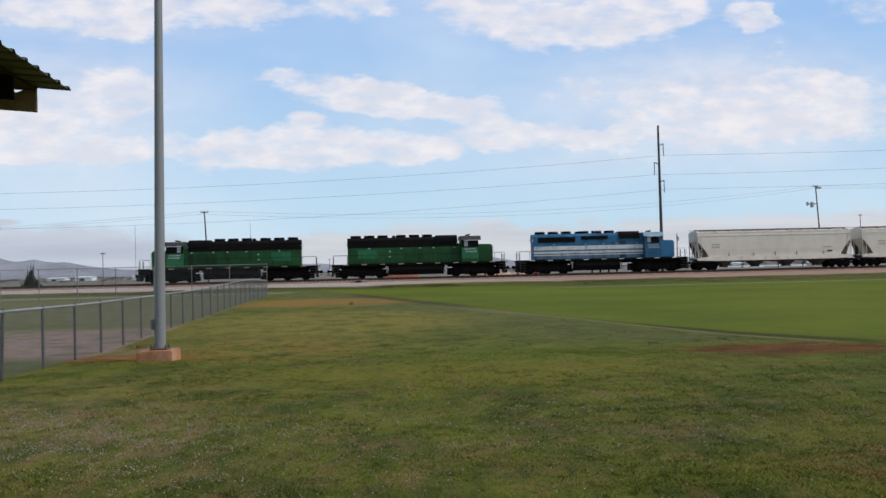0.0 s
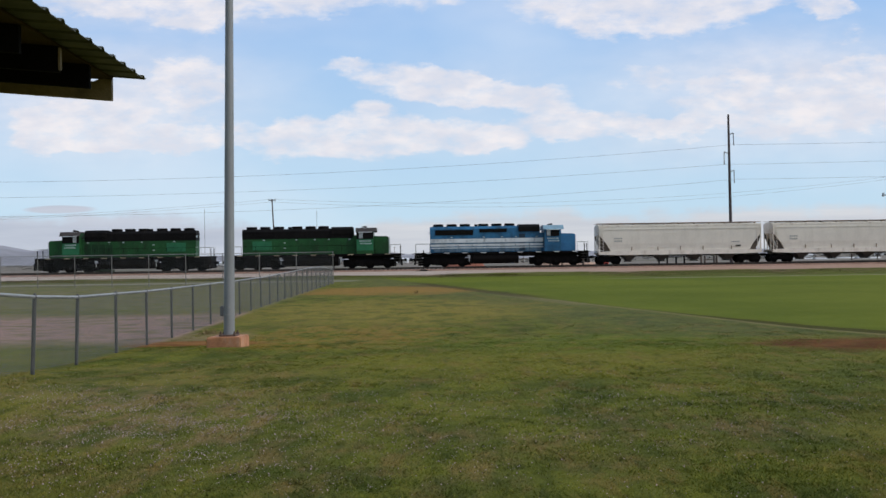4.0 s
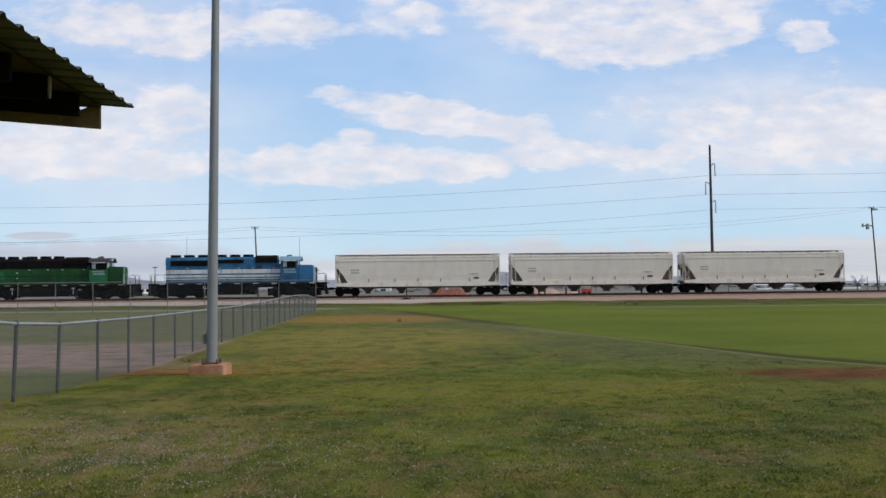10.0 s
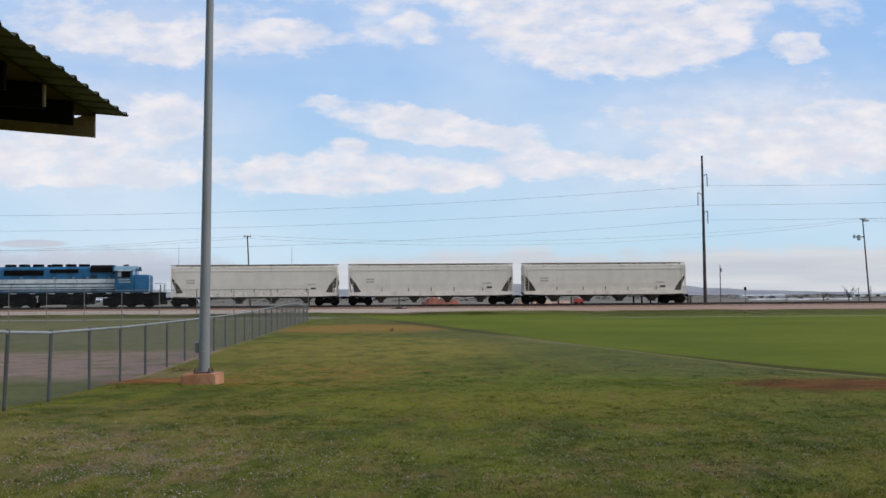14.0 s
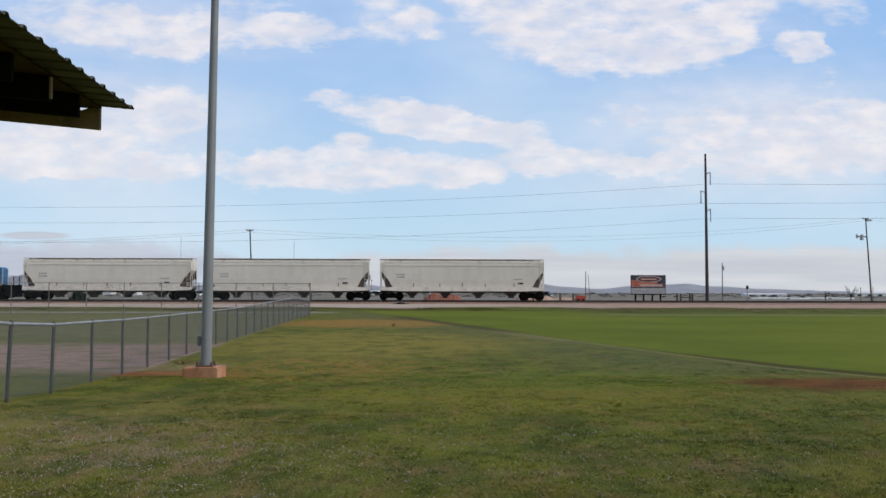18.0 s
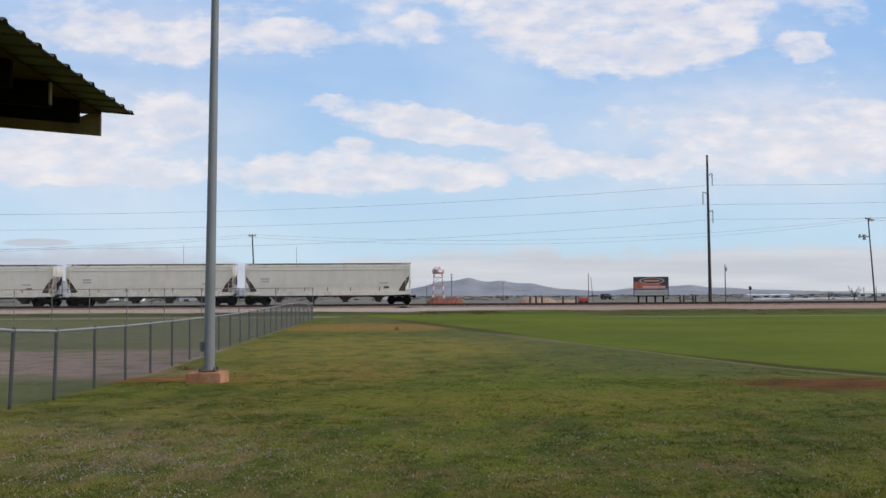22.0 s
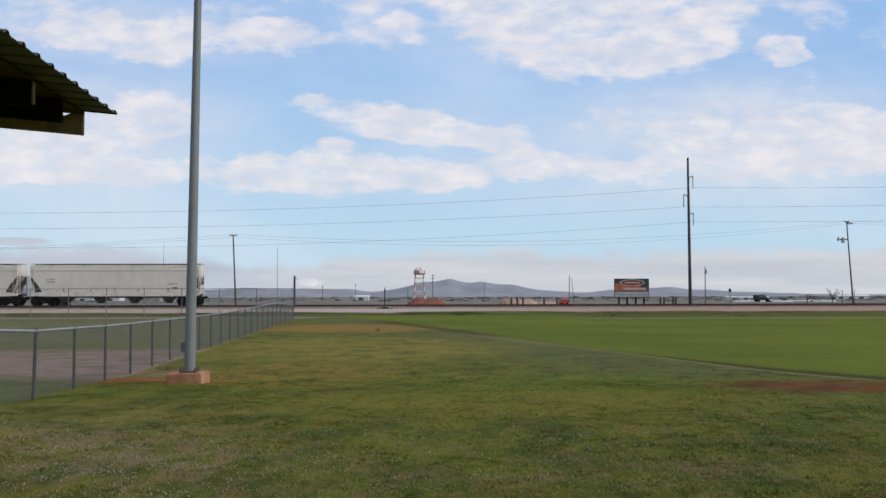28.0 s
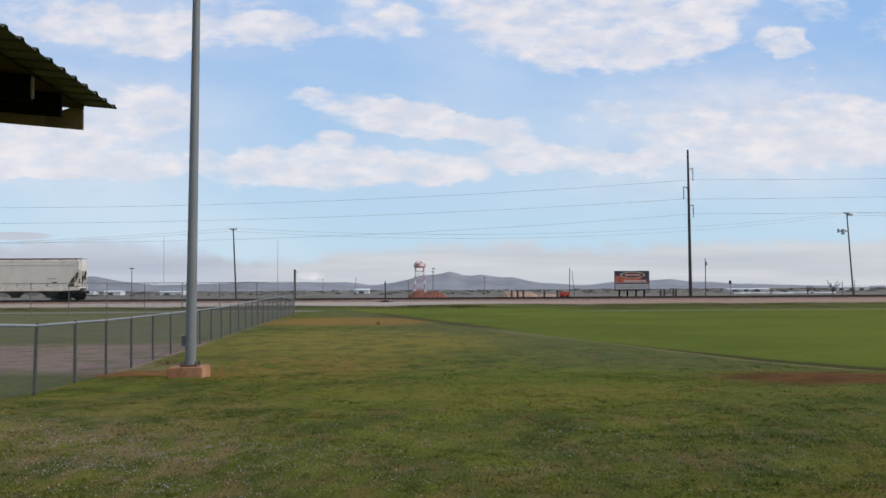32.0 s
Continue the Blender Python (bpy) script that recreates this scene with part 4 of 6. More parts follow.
        loft(bm, [[(x - 0.22, -0.7, 0.32), (x + 0.22, -0.7, 0.32), (x + 0.22, 0.7, 0.32), (x - 0.22, 0.7, 0.32)],
                  [(x - 0.30, -0.75, 0.48), (x + 0.30, -0.75, 0.48), (x + 0.30, 0.75, 0.48), (x - 0.30, 0.75, 0.48)],
                  [(x - 0.95, -1.4, 1.12), (x + 0.95, -1.4, 1.12), (x + 0.95, 1.4, 1.12), (x - 0.95, 1.4, 1.12)],
                  [(x - 1.6, -1.5, 1.55), (x + 1.6, -1.5, 1.55), (x + 1.6, 1.5, 1.55), (x - 1.6, 1.5, 1.55)]])
        bay = part("hopper_bay", bm, M["bay"], ca)
        bm = B()
        box(bm, x - 0.32, x + 0.32, -0.8, 0.8, 0.26, 0.32)
        part("outlet_gate", bm, M["under"], bay)
    # ends: platform, slope braces, ladders, hand brake
    for s in (-1, 1):
        bm = B()
        a, b_ = sorted((s * (L - 1.5), s * (L + 0.1)))
        box(bm, a, b_, -1.5, 1.5, 1.32, 1.40)
        part("end_platform", bm, M["hopper_sill"], ca)
        for y in (-1, 1):
            # plate whose dark colour includes the shade beneath the car end
            bm = B()
            a, b_ = sorted((y * 1.38, y * 1.42))
            prism(bm, [(s * (L - q), z) for q, z in ((0.02, 3.40), (1.38, 1.72), (1.38, 1.40), (0.58, 1.40), (0.52, 1.75), (0.04, 2.90))], a, b_)
            part("slope_panel", bm, M["slope"], ca, "rusty end slope panel, darkened in colour for its shade")
        for y in (-1.5, -0.6, 0.6, 1.5):
            bm = B()
            tube(bm, (s * (L - 0.06), y, 1.4), (s * (L - 0.06), y, 3.3), 0.05, n=6)
            part("end_post", bm, M["hopper_sill"], ca)
        for y in (-1, 1):
            bm = B()
            yy = y * 1.63
            for x in (s * (L - 0.02), s * (L - 0.46)):
                tube(bm, (x, yy, 1.1), (x, yy, 4.4), 0.022, n=5)
            for k in range(9):
                tube(bm, (s * (L - 0.02), yy, 1.2 + 0.38 * k), (s * (L - 0.46), yy, 1.2 + 0.38 * k), 0.016, n=5)
            part("side_ladder", bm, M["hopper_sill"], ca)
        bm = B()
        for y in (-1.2, -0.75):
            tube(bm, (s * (L + 0.06), y, 1.2), (s * (L + 0.06), y, 4.6), 0.022, n=5)
        for k in range(9):
            tube(bm, (s * (L + 0.06), -1.2, 1.4 + 0.38 * k), (s * (L + 0.06), -0.75, 1.4 + 0.38 * k), 0.016, n=5)
        part("end_ladder", bm, M["hopper_sill"], ca)
        coupler(ca, s * (L + 0.05), s)
    bm = B()
    tube(bm, (L + 0.05, 0.5, 2.6), (L + 0.12, 0.5, 2.6), 0.3, n=14)
    part("brake_wheel", bm, M["bay"], ca)
    bm = B()
    tube(bm, (L - 1.2, 0.3, 1.75), (L - 0.4, 0.3, 1.75), 0.2, n=10)
    part("air_reservoir", bm, M["hopper_sill"], ca)
    truck(ca, -8.1, MESH["wheel_small"], (-0.89, 0.89), 0.46, False)
    truck(ca, 8.1, MESH["wheel_small"], (-0.89, 0.89), 0.46, False)
    return ca


TRAIN = [
    (locomotive("faded green diesel locomotive with black roof, cab leading", ("green", "black"), True), -54.16, 180.0),
    (locomotive("green diesel locomotive with black roof and brighter panels", ("green", "black")), -32.78, 0.0),
    (locomotive("blue diesel locomotive with weathered white hood stripes", ("blue", "blue")), -11.31, 0.0),
    (covered_hopper("pale grey four-bay covered hopper car behind the locomotives", -7.6), 9.30, 0.0),
    (covered_hopper("pale grey covered hopper car with faded stencils, mid train", -7.4), 29.34, 0.0),
    (covered_hopper("pale grey covered hopper car at the rear of the train", -7.5), 49.38, 0.0),
]
# place of the first hopper's leading end along the railway, second by second
TRAIN_S = (39.752, 34.858, 29.975, 25.111, 20.274, 15.470, 10.707, 5.986, 1.315, -3.305, -7.870, -12.378, -16.828, -21.216, -25.545, -29.809, -34.012,
           -38.150, -42.224, -46.234, -50.180, -54.061, -57.879, -61.633, -65.326, -68.957, -72.528, -76.042, -79.499, -82.905, -86.260, -89.573, -92.845)


# ---------------------------------------------------------------- fences
def chain_fabric(length, z0a, z0b, z1a, z1b, pitch=0.085, r=0.0026):
    """Woven wire as two sets of slanted wires, local x along the bay."""
    vs, fs = [], []
    h = max(z1a - z0a, z1b - z0b)
    k = -h
    while k < length:
        for d in (1, -1):
            x0, x1 = (k, k + h) if d == 1 else (k + h, k)
            pts = []
            for tt in (0.0, 1.0):
                x = x0 + (x1 - x0) * tt
                pts.append((x, tt))
            # clip to the bay
            (xa, ta), (xb, tb) = pts
            lo_, hi_ = 0.0, 1.0
            if xb != xa:
                t0, t1 = (0 - xa) / (xb - xa), (length - xa) / (xb - xa)
                lo_, hi_ = max(0.0, min(t0, t1)), min(1.0, max(t0, t1))
            if hi_ - lo_ > 0.02:
                ends = []
                for q in (lo_, hi_):
                    x = xa + (xb - xa) * q
                    f = x / length
                    z0, z1 = z0a + (z0b - z0a) * f, z1a + (z1b - z1a) * f
                    ends.append((x, z0 + (z1 - z0) * q))
                (ax, az), (bx, bz) = ends
                n = len(vs)
                y = d * 0.003
                for (x, z) in ((ax, az), (bx, bz)):
                    vs.extend([(x, y - r, z), (x + r * d, y + r * 0.5, z - r), (x - r * d, y + r * 0.5, z + r)])
                for i in range(3):
                    j = (i + 1) % 3
                    fs.append((n + i, n + j, n + 3 + j, n + 3 + i))
        k += pitch
    me = bpy.data.meshes.new("chain_link")
    me.from_pydata(vs, [], fs)
    me.materials.append(M["wire"])
    return me


def chain_fence(name, label, points, r_post, rail_r, pitch, wire_r, lean=None, paint="postm"):
    """points: (x, y, bottom, top) for each post, in order; parts in world space."""
    fe = thing(name, label, "fence")
    for i, (x, y, z0, z1) in enumerate(points):
        dx = (lean or {}).get(i, 0.0)
        bm = B()
        tube(bm, (x + dx, y, z0 - 0.15), (x, y, z1 + 0.01), r_post, n=10)
        tube(bm, (x, y, z1 + 0.01), (x, y, z1 + 0.06), r_post * 1.15, r_post * 0.4, n=10)
        part("post", bm, M[paint], fe, smooth=True)
    for a, b in zip(points, points[1:]):
        bm = B()
        tube(bm, (a[0], a[1], a[3]), (b[0], b[1], b[3]), rail_r, n=8)
        part("top_rail", bm, M["galv"], fe, smooth=True)
        d = Vector((b[0] - a[0], b[1] - a[1], 0))
        me = chain_fabric(d.length, a[2] + 0.03, b[2] + 0.03, a[3], b[3], pitch, wire_r)
        at = Matrix.Translation((a[0], a[1], 0)) @ Matrix.Rotation(math.atan2(d.y, d.x), 4, "Z") @ Matrix.Translation((0, -r_post - 0.008, 0))
        part("chain_link", me, None, fe, at=at)
    return fe


# line of the low fence: depth against offset, bottom and top of the posts
FY = (12.4, 15.45, 18.5, 21.6, 24.6, 27.7, 33.8, 46.0, 61.0, 70.4, 76.5, 79.6, 82.6, 85.6)
FX = (-6.41, -6.46, -6.96, -7.31, -7.60, -7.87, -8.32, -9.06, -9.89, -10.35, -10.62, -10.72, -10.80, -10.90)
FB = (0.34, 0.25, 0.06, -0.03, -0.12, -0.17, -0.21, -0.20, -0.18, -0.16, -0.14, -0.14, -0.13, -0.12)
FT = (1.58, 1.38, 1.27, 1.23, 1.19, 1.17, 1.15, 1.145, 1.30, 1.40, 1.405, 1.34, 1.23, 1.11)
low_posts = [(float(np.interp(yy, FY, FX)), yy, float(np.interp(yy, FY, FB)), float(np.interp(yy, FY, FT))) for yy in [12.4 + 3.05 * i for i in range(25)]]
chain_fence("chain_link_fence", "low galvanised chain-link fence dividing the grass field", low_posts, 0.032, 0.027, 0.071, 0.0014, lean={1: -0.05, 2: -0.04})
# tall fence running off from the far corner, across the line of sight
corner = Vector((-11.05, 87.6))
tdir = Vector((-math.cos(radians(2.0)), -math.sin(radians(2.0))))
tall_posts = []
for i in range(13):
    p = corner + tdir * (3.15 * i)
    tall_posts.append((p.x, p.y, float(ground_z(p.x, p.y)), 2.60))
chain_fence("tall_chain_link_fence", "tall galvanised chain-link fence along the railway side", tall_posts, 0.034, 0.024, 0.10, 0.0015, paint="pale_post")
co = thing("floodlight_pole", "dark timber pole with small floodlight beyond the railway", "pole", at=(-15.56, 124.0, 0.3))
bm = B()
tube(bm, (0, 0, -0.4), (0, 0, 4.13), 0.13, 0.12, n=10)
part("pole", bm, M["tie"], co)
bm = B()
box(bm, 0.12, 0.36, -0.12, 0.12, 3.70, 3.92)
part("lamp_head", softened(bm, 0.03, 1), M["white"], co, "small white lamp head")


# ---------------------------------------------------------------- light pole on its footing
def light_pole():
    lp = thing("light_pole", "tall tapered galvanised field light pole on concrete", "light pole", at=(-5.12, 22.5, 0.24))
    bm = B()
    rings = []
    for k in range(9):
        z = k * 1.6
        r = 0.120 - 0.0046 * z
        rings.append([(0.013 * z + r * math.cos(a * math.pi / 12), r * math.sin(a * math.pi / 12), z + 0.03) for a in range(24)])
    loft(bm, rings)
    part("shaft", bm, M["pole"], lp, smooth=True)
    bm = B()
    box(bm, -0.19, 0.19, -0.19, 0.19, 0.0, 0.035)
    part("base_plate", softened(bm, 0.008, 1), M["bolt"], lp)
    for sx in (-0.15, 0.15):
        for sy in (-0.15, 0.15):
            bm = B()
            tube(bm, (sx, sy, 0.03), (sx, sy, 0.11), 0.02, n=6)
            tube(bm, (sx, sy, 0.035), (sx, sy, 0.065), 0.036, n=6)
            part("anchor_bolt", bm, M["bolt"], lp)
    bm = B()
    box(bm, -0.185, -0.105, -0.06, 0.06, 0.44, 0.66)
    part("junction_box", softened(bm, 0.012, 2), M["insulator"], lp)
    for z in (0.46, 0.62):
        bm = B()
        tube(bm, (0, 0, z), (0, 0, z + 0.03), 0.121, n=24)
        part("strap", bm, M["galv"], lp)
    fo = thing("concrete_footing", "square red-stained concrete footing under the light pole", "footing", at=pose(-5.14, 22.5, 0, 0, 0, -4))
    bm = B()
    box(bm, -0.385, 0.37, -0.35, 0.35, -0.25, 0.238)
    softened(bm, 0.025, 2)
    for v in bm.verts:
        v.co += Vector((random.uniform(-1, 1), random.uniform(-1, 1), random.uniform(-1, 1))) * 0.008
    part("block", bm, M["concrete"], fo)
    return lp


light_pole()


# ---------------------------------------------------------------- shelter roof
def shelter():
    """Low-pitched open shelter; its eave runs away from the viewer. Local x: towards the eave, y: away."""
    sh = thing("shelter", "open timber shelter with green corrugated metal roof", "shelter", at=pose(-2.35, 7.78, 0, 0, 0, 3.2))
    slope = 0.085
    z_eave, w = 3.265, 0.26
    # corrugated sheet panels, ribs down the slope (x); each panel four ribs wide
    for p in range(7):
        y1 = -p * 4 * w
        prof = []
        for k in range(4):
            y = y1 - k * w
            prof += [(y, 0.0), (y - 0.03, 0.0), (y - 0.05, 0.02), (y - 0.085, 0.02), (y - 0.11, 0.0)]
        prof.append((y1 - 4 * w, 0.0))
        prof[0] = (y1, 0.012) if p == 0 else prof[0]
        bm = B()
        top = [[bm.verts.new((x, y, z_eave + zz - x * slope)) for y, zz in prof] for x in (0.0, -4.2)]
        bot = [[bm.verts.new((x, y, z_eave + zz - 0.006 - x * slope)) for y, zz in prof] for x in (0.0, -4.2)]
        n = len(prof)
        for i in range(n - 1):
            bm.faces.new((top[0][i], top[0][i + 1], top[1][i + 1], top[1][i]))
            bm.faces.new((bot[0][i], bot[1][i], bot[1][i + 1], bot[0][i + 1]))
            bm.faces.new((top[0][i], bot[0][i], bot[0][i + 1], top[0][i + 1]))
        bm.faces.new((top[0][0], top[1][0], bot[1][0], bot[0][0]))
        part("roof_sheet", bm, M["sheet"], sh)
    # timber decking under the sheet, stopping short of the eave
    for k in range(8):
        x0 = -0.24 - 0.5 * k
        bm = B()
        prism(bm, [(x0, z_eave - x0 * slope - 0.028), (x0, z_eave - x0 * slope - 0.008), (x0 - 0.49, z_eave - (x0 - 0.49) * slope - 0.008), (x0 - 0.49, z_eave - (x0 - 0.49) * slope - 0.028)], -7.0, -0.03)
        part("decking_board", bm, M["deck"], sh)
    # joists across, ends set back from the eave; the outermost one is the pale end board
    for k in range(12):
        y = -0.06 - 0.60 * k
        x1 = (-0.238, -0.222, -0.232)[k] if k < 3 else -0.258
        h_ = 0.19 if k == 0 else 0.195
        bm = B()
        notch = [] if k else [(x1 - q, z_eave - (x1 - q) * slope - c) for q, c in ((0.085, 0.032), (0.135, 0.056), (0.30, 0.056), (0.31, 0.032))]
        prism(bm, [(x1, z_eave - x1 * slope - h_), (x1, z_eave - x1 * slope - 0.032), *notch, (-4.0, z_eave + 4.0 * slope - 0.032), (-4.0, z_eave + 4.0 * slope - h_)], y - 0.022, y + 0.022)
        # inner joists carry the roof's shade in their colour
        part("joist", bm, M["timber" if k == 0 else "timber_shaded"], sh, "paler end board" if k == 0 else "")
        if k in (2, 5, 8):
            part("joist_hanger", box(B(), x1, x1 + 0.012, y - 0.026, y + 0.01, z_eave - x1 * slope - 0.18, z_eave - x1 * slope - 0.04), M["timber"], sh, "pale metal bracket")
    for x in (-1.6, -3.4):
        bm = B()
        box(bm, x - 0.045, x + 0.045, -7.0, -0.1, z_eave - x * slope - 0.34, z_eave - x * slope - 0.195)
        part("beam", bm, M["timber_shaded"], sh)
    for x in (-1.6, -3.4):
        for y in (-0.9, -6.6):
            bm = B()
            box(bm, x - 0.07, x + 0.07, y - 0.07, y + 0.07, -0.2, z_eave - x * slope - 0.34)
            part("support_post", bm, M["timber_shaded"], sh)
    return sh


shelter()


# ---------------------------------------------------------------- utility poles and wires
def wire(bm, a, b, sag, r=0.02, n=14):
    a, b = Vector(a), Vector(b)
    pts = [a.lerp(b, i / n) - Vector((0, 0, 4 * sag * (i / n) * (1 - i / n))) for i in range(n + 1)]
    for p, q in zip(pts, pts[1:]):
        tube(bm, p, q, r, n=4)


def transmission_pole(x, y):
    tp = thing("transmission_pole", "tall slender dark steel transmission pole with bracket arms", "utility pole", at=(x, y, 0.1))
    bm = B()
    tube(bm, (0.1, 0, -0.3), (0, 0, 20.55), 0.24, 0.13, n=12)
    part("shaft", bm, M["steelpole"], tp, smooth=True)
    for z, s in ((17.7, 1), (15.2, -1), (12.7, 1)):
        bm = B()
        tube(bm, (0, 0, z), (s * 0.55, 0, z + 0.35), 0.06, n=6)
        tube(bm, (s * 0.55, 0, z + 0.35), (s * 0.60, 0, z + 0.3), 0.05, n=6)
        arm = part("bracket_arm", bm, M["insulator"], tp)
        bm = B()
        for k in range(8):
            zz = z + 0.3 - k * 0.21
            tube(bm, (s * 0.62, 0, zz), (s * 0.66, 0, zz - 0.12), 0.1, 0.05, n=8)
        tube(bm, (s * 0.6, 0, z + 0.35), (s * 0.7, 0, z - 1.4), 0.03, n=6)
        part("insulator", bm, M["insulator"], arm)
    return tp


transmission_pole(35.96, 137.4)
for z, zl, zr, s, dip in ((16.57, 13.63, 18.6, 1, 1.48), (13.93, 11.42, 16.6, -1, 1.21), (11.93, 9.04, 14.2, 1, 1.65)):
    bm = B()
    wire(bm, (35.96 + s * 0.7, 137.4, z), (-85, 139, zl), dip, 0.019, 20)
    wire(bm, (35.96 + s * 0.7, 137.4, z), (150, 137, zr + 1.2), 1.0, 0.019, 20)
    solo("transmission_wire", bm, M["cable"], "thin dark overhead transmission wire", "wire", group="transmission wires")


def wooden_pole(x, y, z1, base_dx, arms, label, r=0.15):
    wp = thing("utility_pole", label, "utility pole", at=(x, y, 0.1), group="wooden utility poles")
    bm = B()
    tube(bm, (base_dx, 0, -0.3), (0, 0, z1 - 0.1), r, r * 0.65, n=10)
    part("shaft", bm, M["polewood"], wp, smooth=True)
    for z, half in arms:
        bm = B()
        box(bm, -half, half, -0.06, 0.06, z - 0.1, z - 0.2 + 0.2)
        arm = part("crossarm", bm, M["polewood"], wp)
        for xx in (-half * 0.9, half * 0.9):
            bm = B()
            tube(bm, (xx, 0, z), (xx, 0, z + 0.22), 0.06, 0.04, n=6)
            part("insulator", bm, M["insulator"], arm)
    return wp


wooden_pole(-24.58, 132.5, 10.0, 0.45, ((9.75, 0.45),), "slender weathered wooden utility pole with short crossarm", 0.12)
rp = wooden_pole(64.19, 153.3, 13.2, 0.8, ((13.0, 0.4),), "leaning wooden utility pole with transformer and floodlight", 0.13)
bm = B()
tube(bm, (-0.65, -0.1, 9.75), (-0.65, -0.1, 10.5), 0.27, n=12)
tube(bm, (-0.65, -0.1, 10.5), (-0.65, -0.1, 10.6), 0.29, 0.15, n=12)
tr_ = part("transformer", bm, M["drum"], rp, "pale grey drum transformer", smooth=True)
bm = B()
box(bm, -1.5, 0.15, -0.07, 0.07, 10.2, 10.35)
part("bracket", bm, M["polewood"], rp)
bm = B()
tube(bm, (-1.35, -0.1, 10.05), (-1.35, -0.1, 10.6), 0.16, n=10)
part("lightning_arrester", bm, M["drum"], rp)
bm = B()
prism(bm, [(0.1, 12.55), (0.1, 12.95), (0.85, 12.85), (0.85, 12.6)], -0.25, 0.25)
part("floodlight", bm, M["drum"], rp, "pale floodlight head")
for dz_, sag in ((0.0, 1.85), (-0.35, 2.05)):
    bm = B()
    wire(bm, (64.19, 153.2, 13.15 + dz_), (-24.58, 132.4, 9.95 + dz_), sag, 0.016, 24)
    wire(bm, (-24.58, 132.4, 9.95 + dz_), (-110, 128, 8.0), 1.2, 0.016, 16)
    wire(bm, (64.19, 153.2, 13.15 + dz_), (150, 150, 15.5), 1.4, 0.016, 12)
    solo("utility_wire", bm, M["cable"], "thin sagging overhead utility wire", "wire", group="utility wires")


# ---------------------------------------------------------------- far side of the railway
def billboard():
    bb = thing("billboard", "roadside billboard with dark and orange-red print", "billboard", at=pose(37.65, 184, 0.40) @ Matrix.Diagonal((0.98, 1.0, 1.0, 1)))
    bm = B()
    box(bm, -3.22, 3.22, -0.1, 0.1, 1.25, 4.64)
    part("panel", bm, M["ad_dark"], bb)
    bm = B()
    box(bm, -3.1, 3.1, -0.13, -0.104, 1.32, 2.55)
    part("lower_print", bm, M["ad_pale"], bb, "pale grey lower band")
    bm = B()
    box(bm, -3.1, 3.1, -0.13, -0.104, 2.55, 3.75)
    part("upper_print", bm, M["ad_red"], bb, "orange-red picture band")
    bm = B()
    loft(bm, [[(2.35 * math.cos(a * math.pi / 10) + 0.1, -0.14, 3.92 + 0.58 * math.sin(a * math.pi / 10)) for a in range(20)],
              [(2.35 * math.cos(a * math.pi / 10) + 0.1, -0.15, 3.92 + 0.58 * math.sin(a * math.pi / 10)) for a in range(20)]])
    part("oval_emblem", bm, M["ad_pale"], bb, "pale oval emblem shape")
    bm = B()
    loft(bm, [[(2.08 * math.cos(a * math.pi / 10) + 0.1, -0.155, 3.92 + 0.46 * math.sin(a * math.pi / 10)) for a in range(20)],
              [(2.08 * math.cos(a * math.pi / 10) + 0.1, -0.165, 3.92 + 0.46 * math.sin(a * math.pi / 10)) for a in range(20)]])
    part("oval_emblem_core", bm, M["ad_brown"], bb, "dark red-brown emblem centre")
    part("pale_band", box(B(), -1.5, 2.6, -0.145, -0.131, 2.62, 3.0), M["ad_pink"], bb, "pale pink picture band")
    part("emblem_flash", xprism(B(), [(-0.172, 3.80), (-0.172, 4.02), (-0.167, 4.02), (-0.167, 3.80)], -1.3, 1.5), M["ad_pink"], bb, "pale bar across the emblem")
    part("dark_band", box(B(), -3.1, 3.1, -0.137, -0.131, 2.30, 2.50), M["ad_dark"], bb, "thin dark band across the print")
    part("print_bar", box(B(), -2.6, 2.6, -0.137, -0.131, 1.62, 1.86), M["mark"], bb, "grey bar of illegible print")
    part("brown_corner", box(B(), 1.2, 3.1, -0.1365, -0.1305, 2.56, 3.1), M["ad_brown"], bb, "red-brown corner of the picture")
    part("dark_corner", box(B(), 1.7, 3.1, -0.137, -0.131, 3.12, 3.74), M["ad_dark"], bb, "dark corner of the picture")
    for x in (-2.3, -0.8, 0.8, 2.3):
        bm = B()
        box(bm, x - 0.13, x + 0.13, 0.12, 0.38, -0.6, 4.3)
        part("post", bm, M["under"], bb)
    bm = B()
    box(bm, -3.3, 3.3, -0.75, -0.1, 1.1, 1.2)
    part("catwalk", bm, M["under"], bb)


billboard()


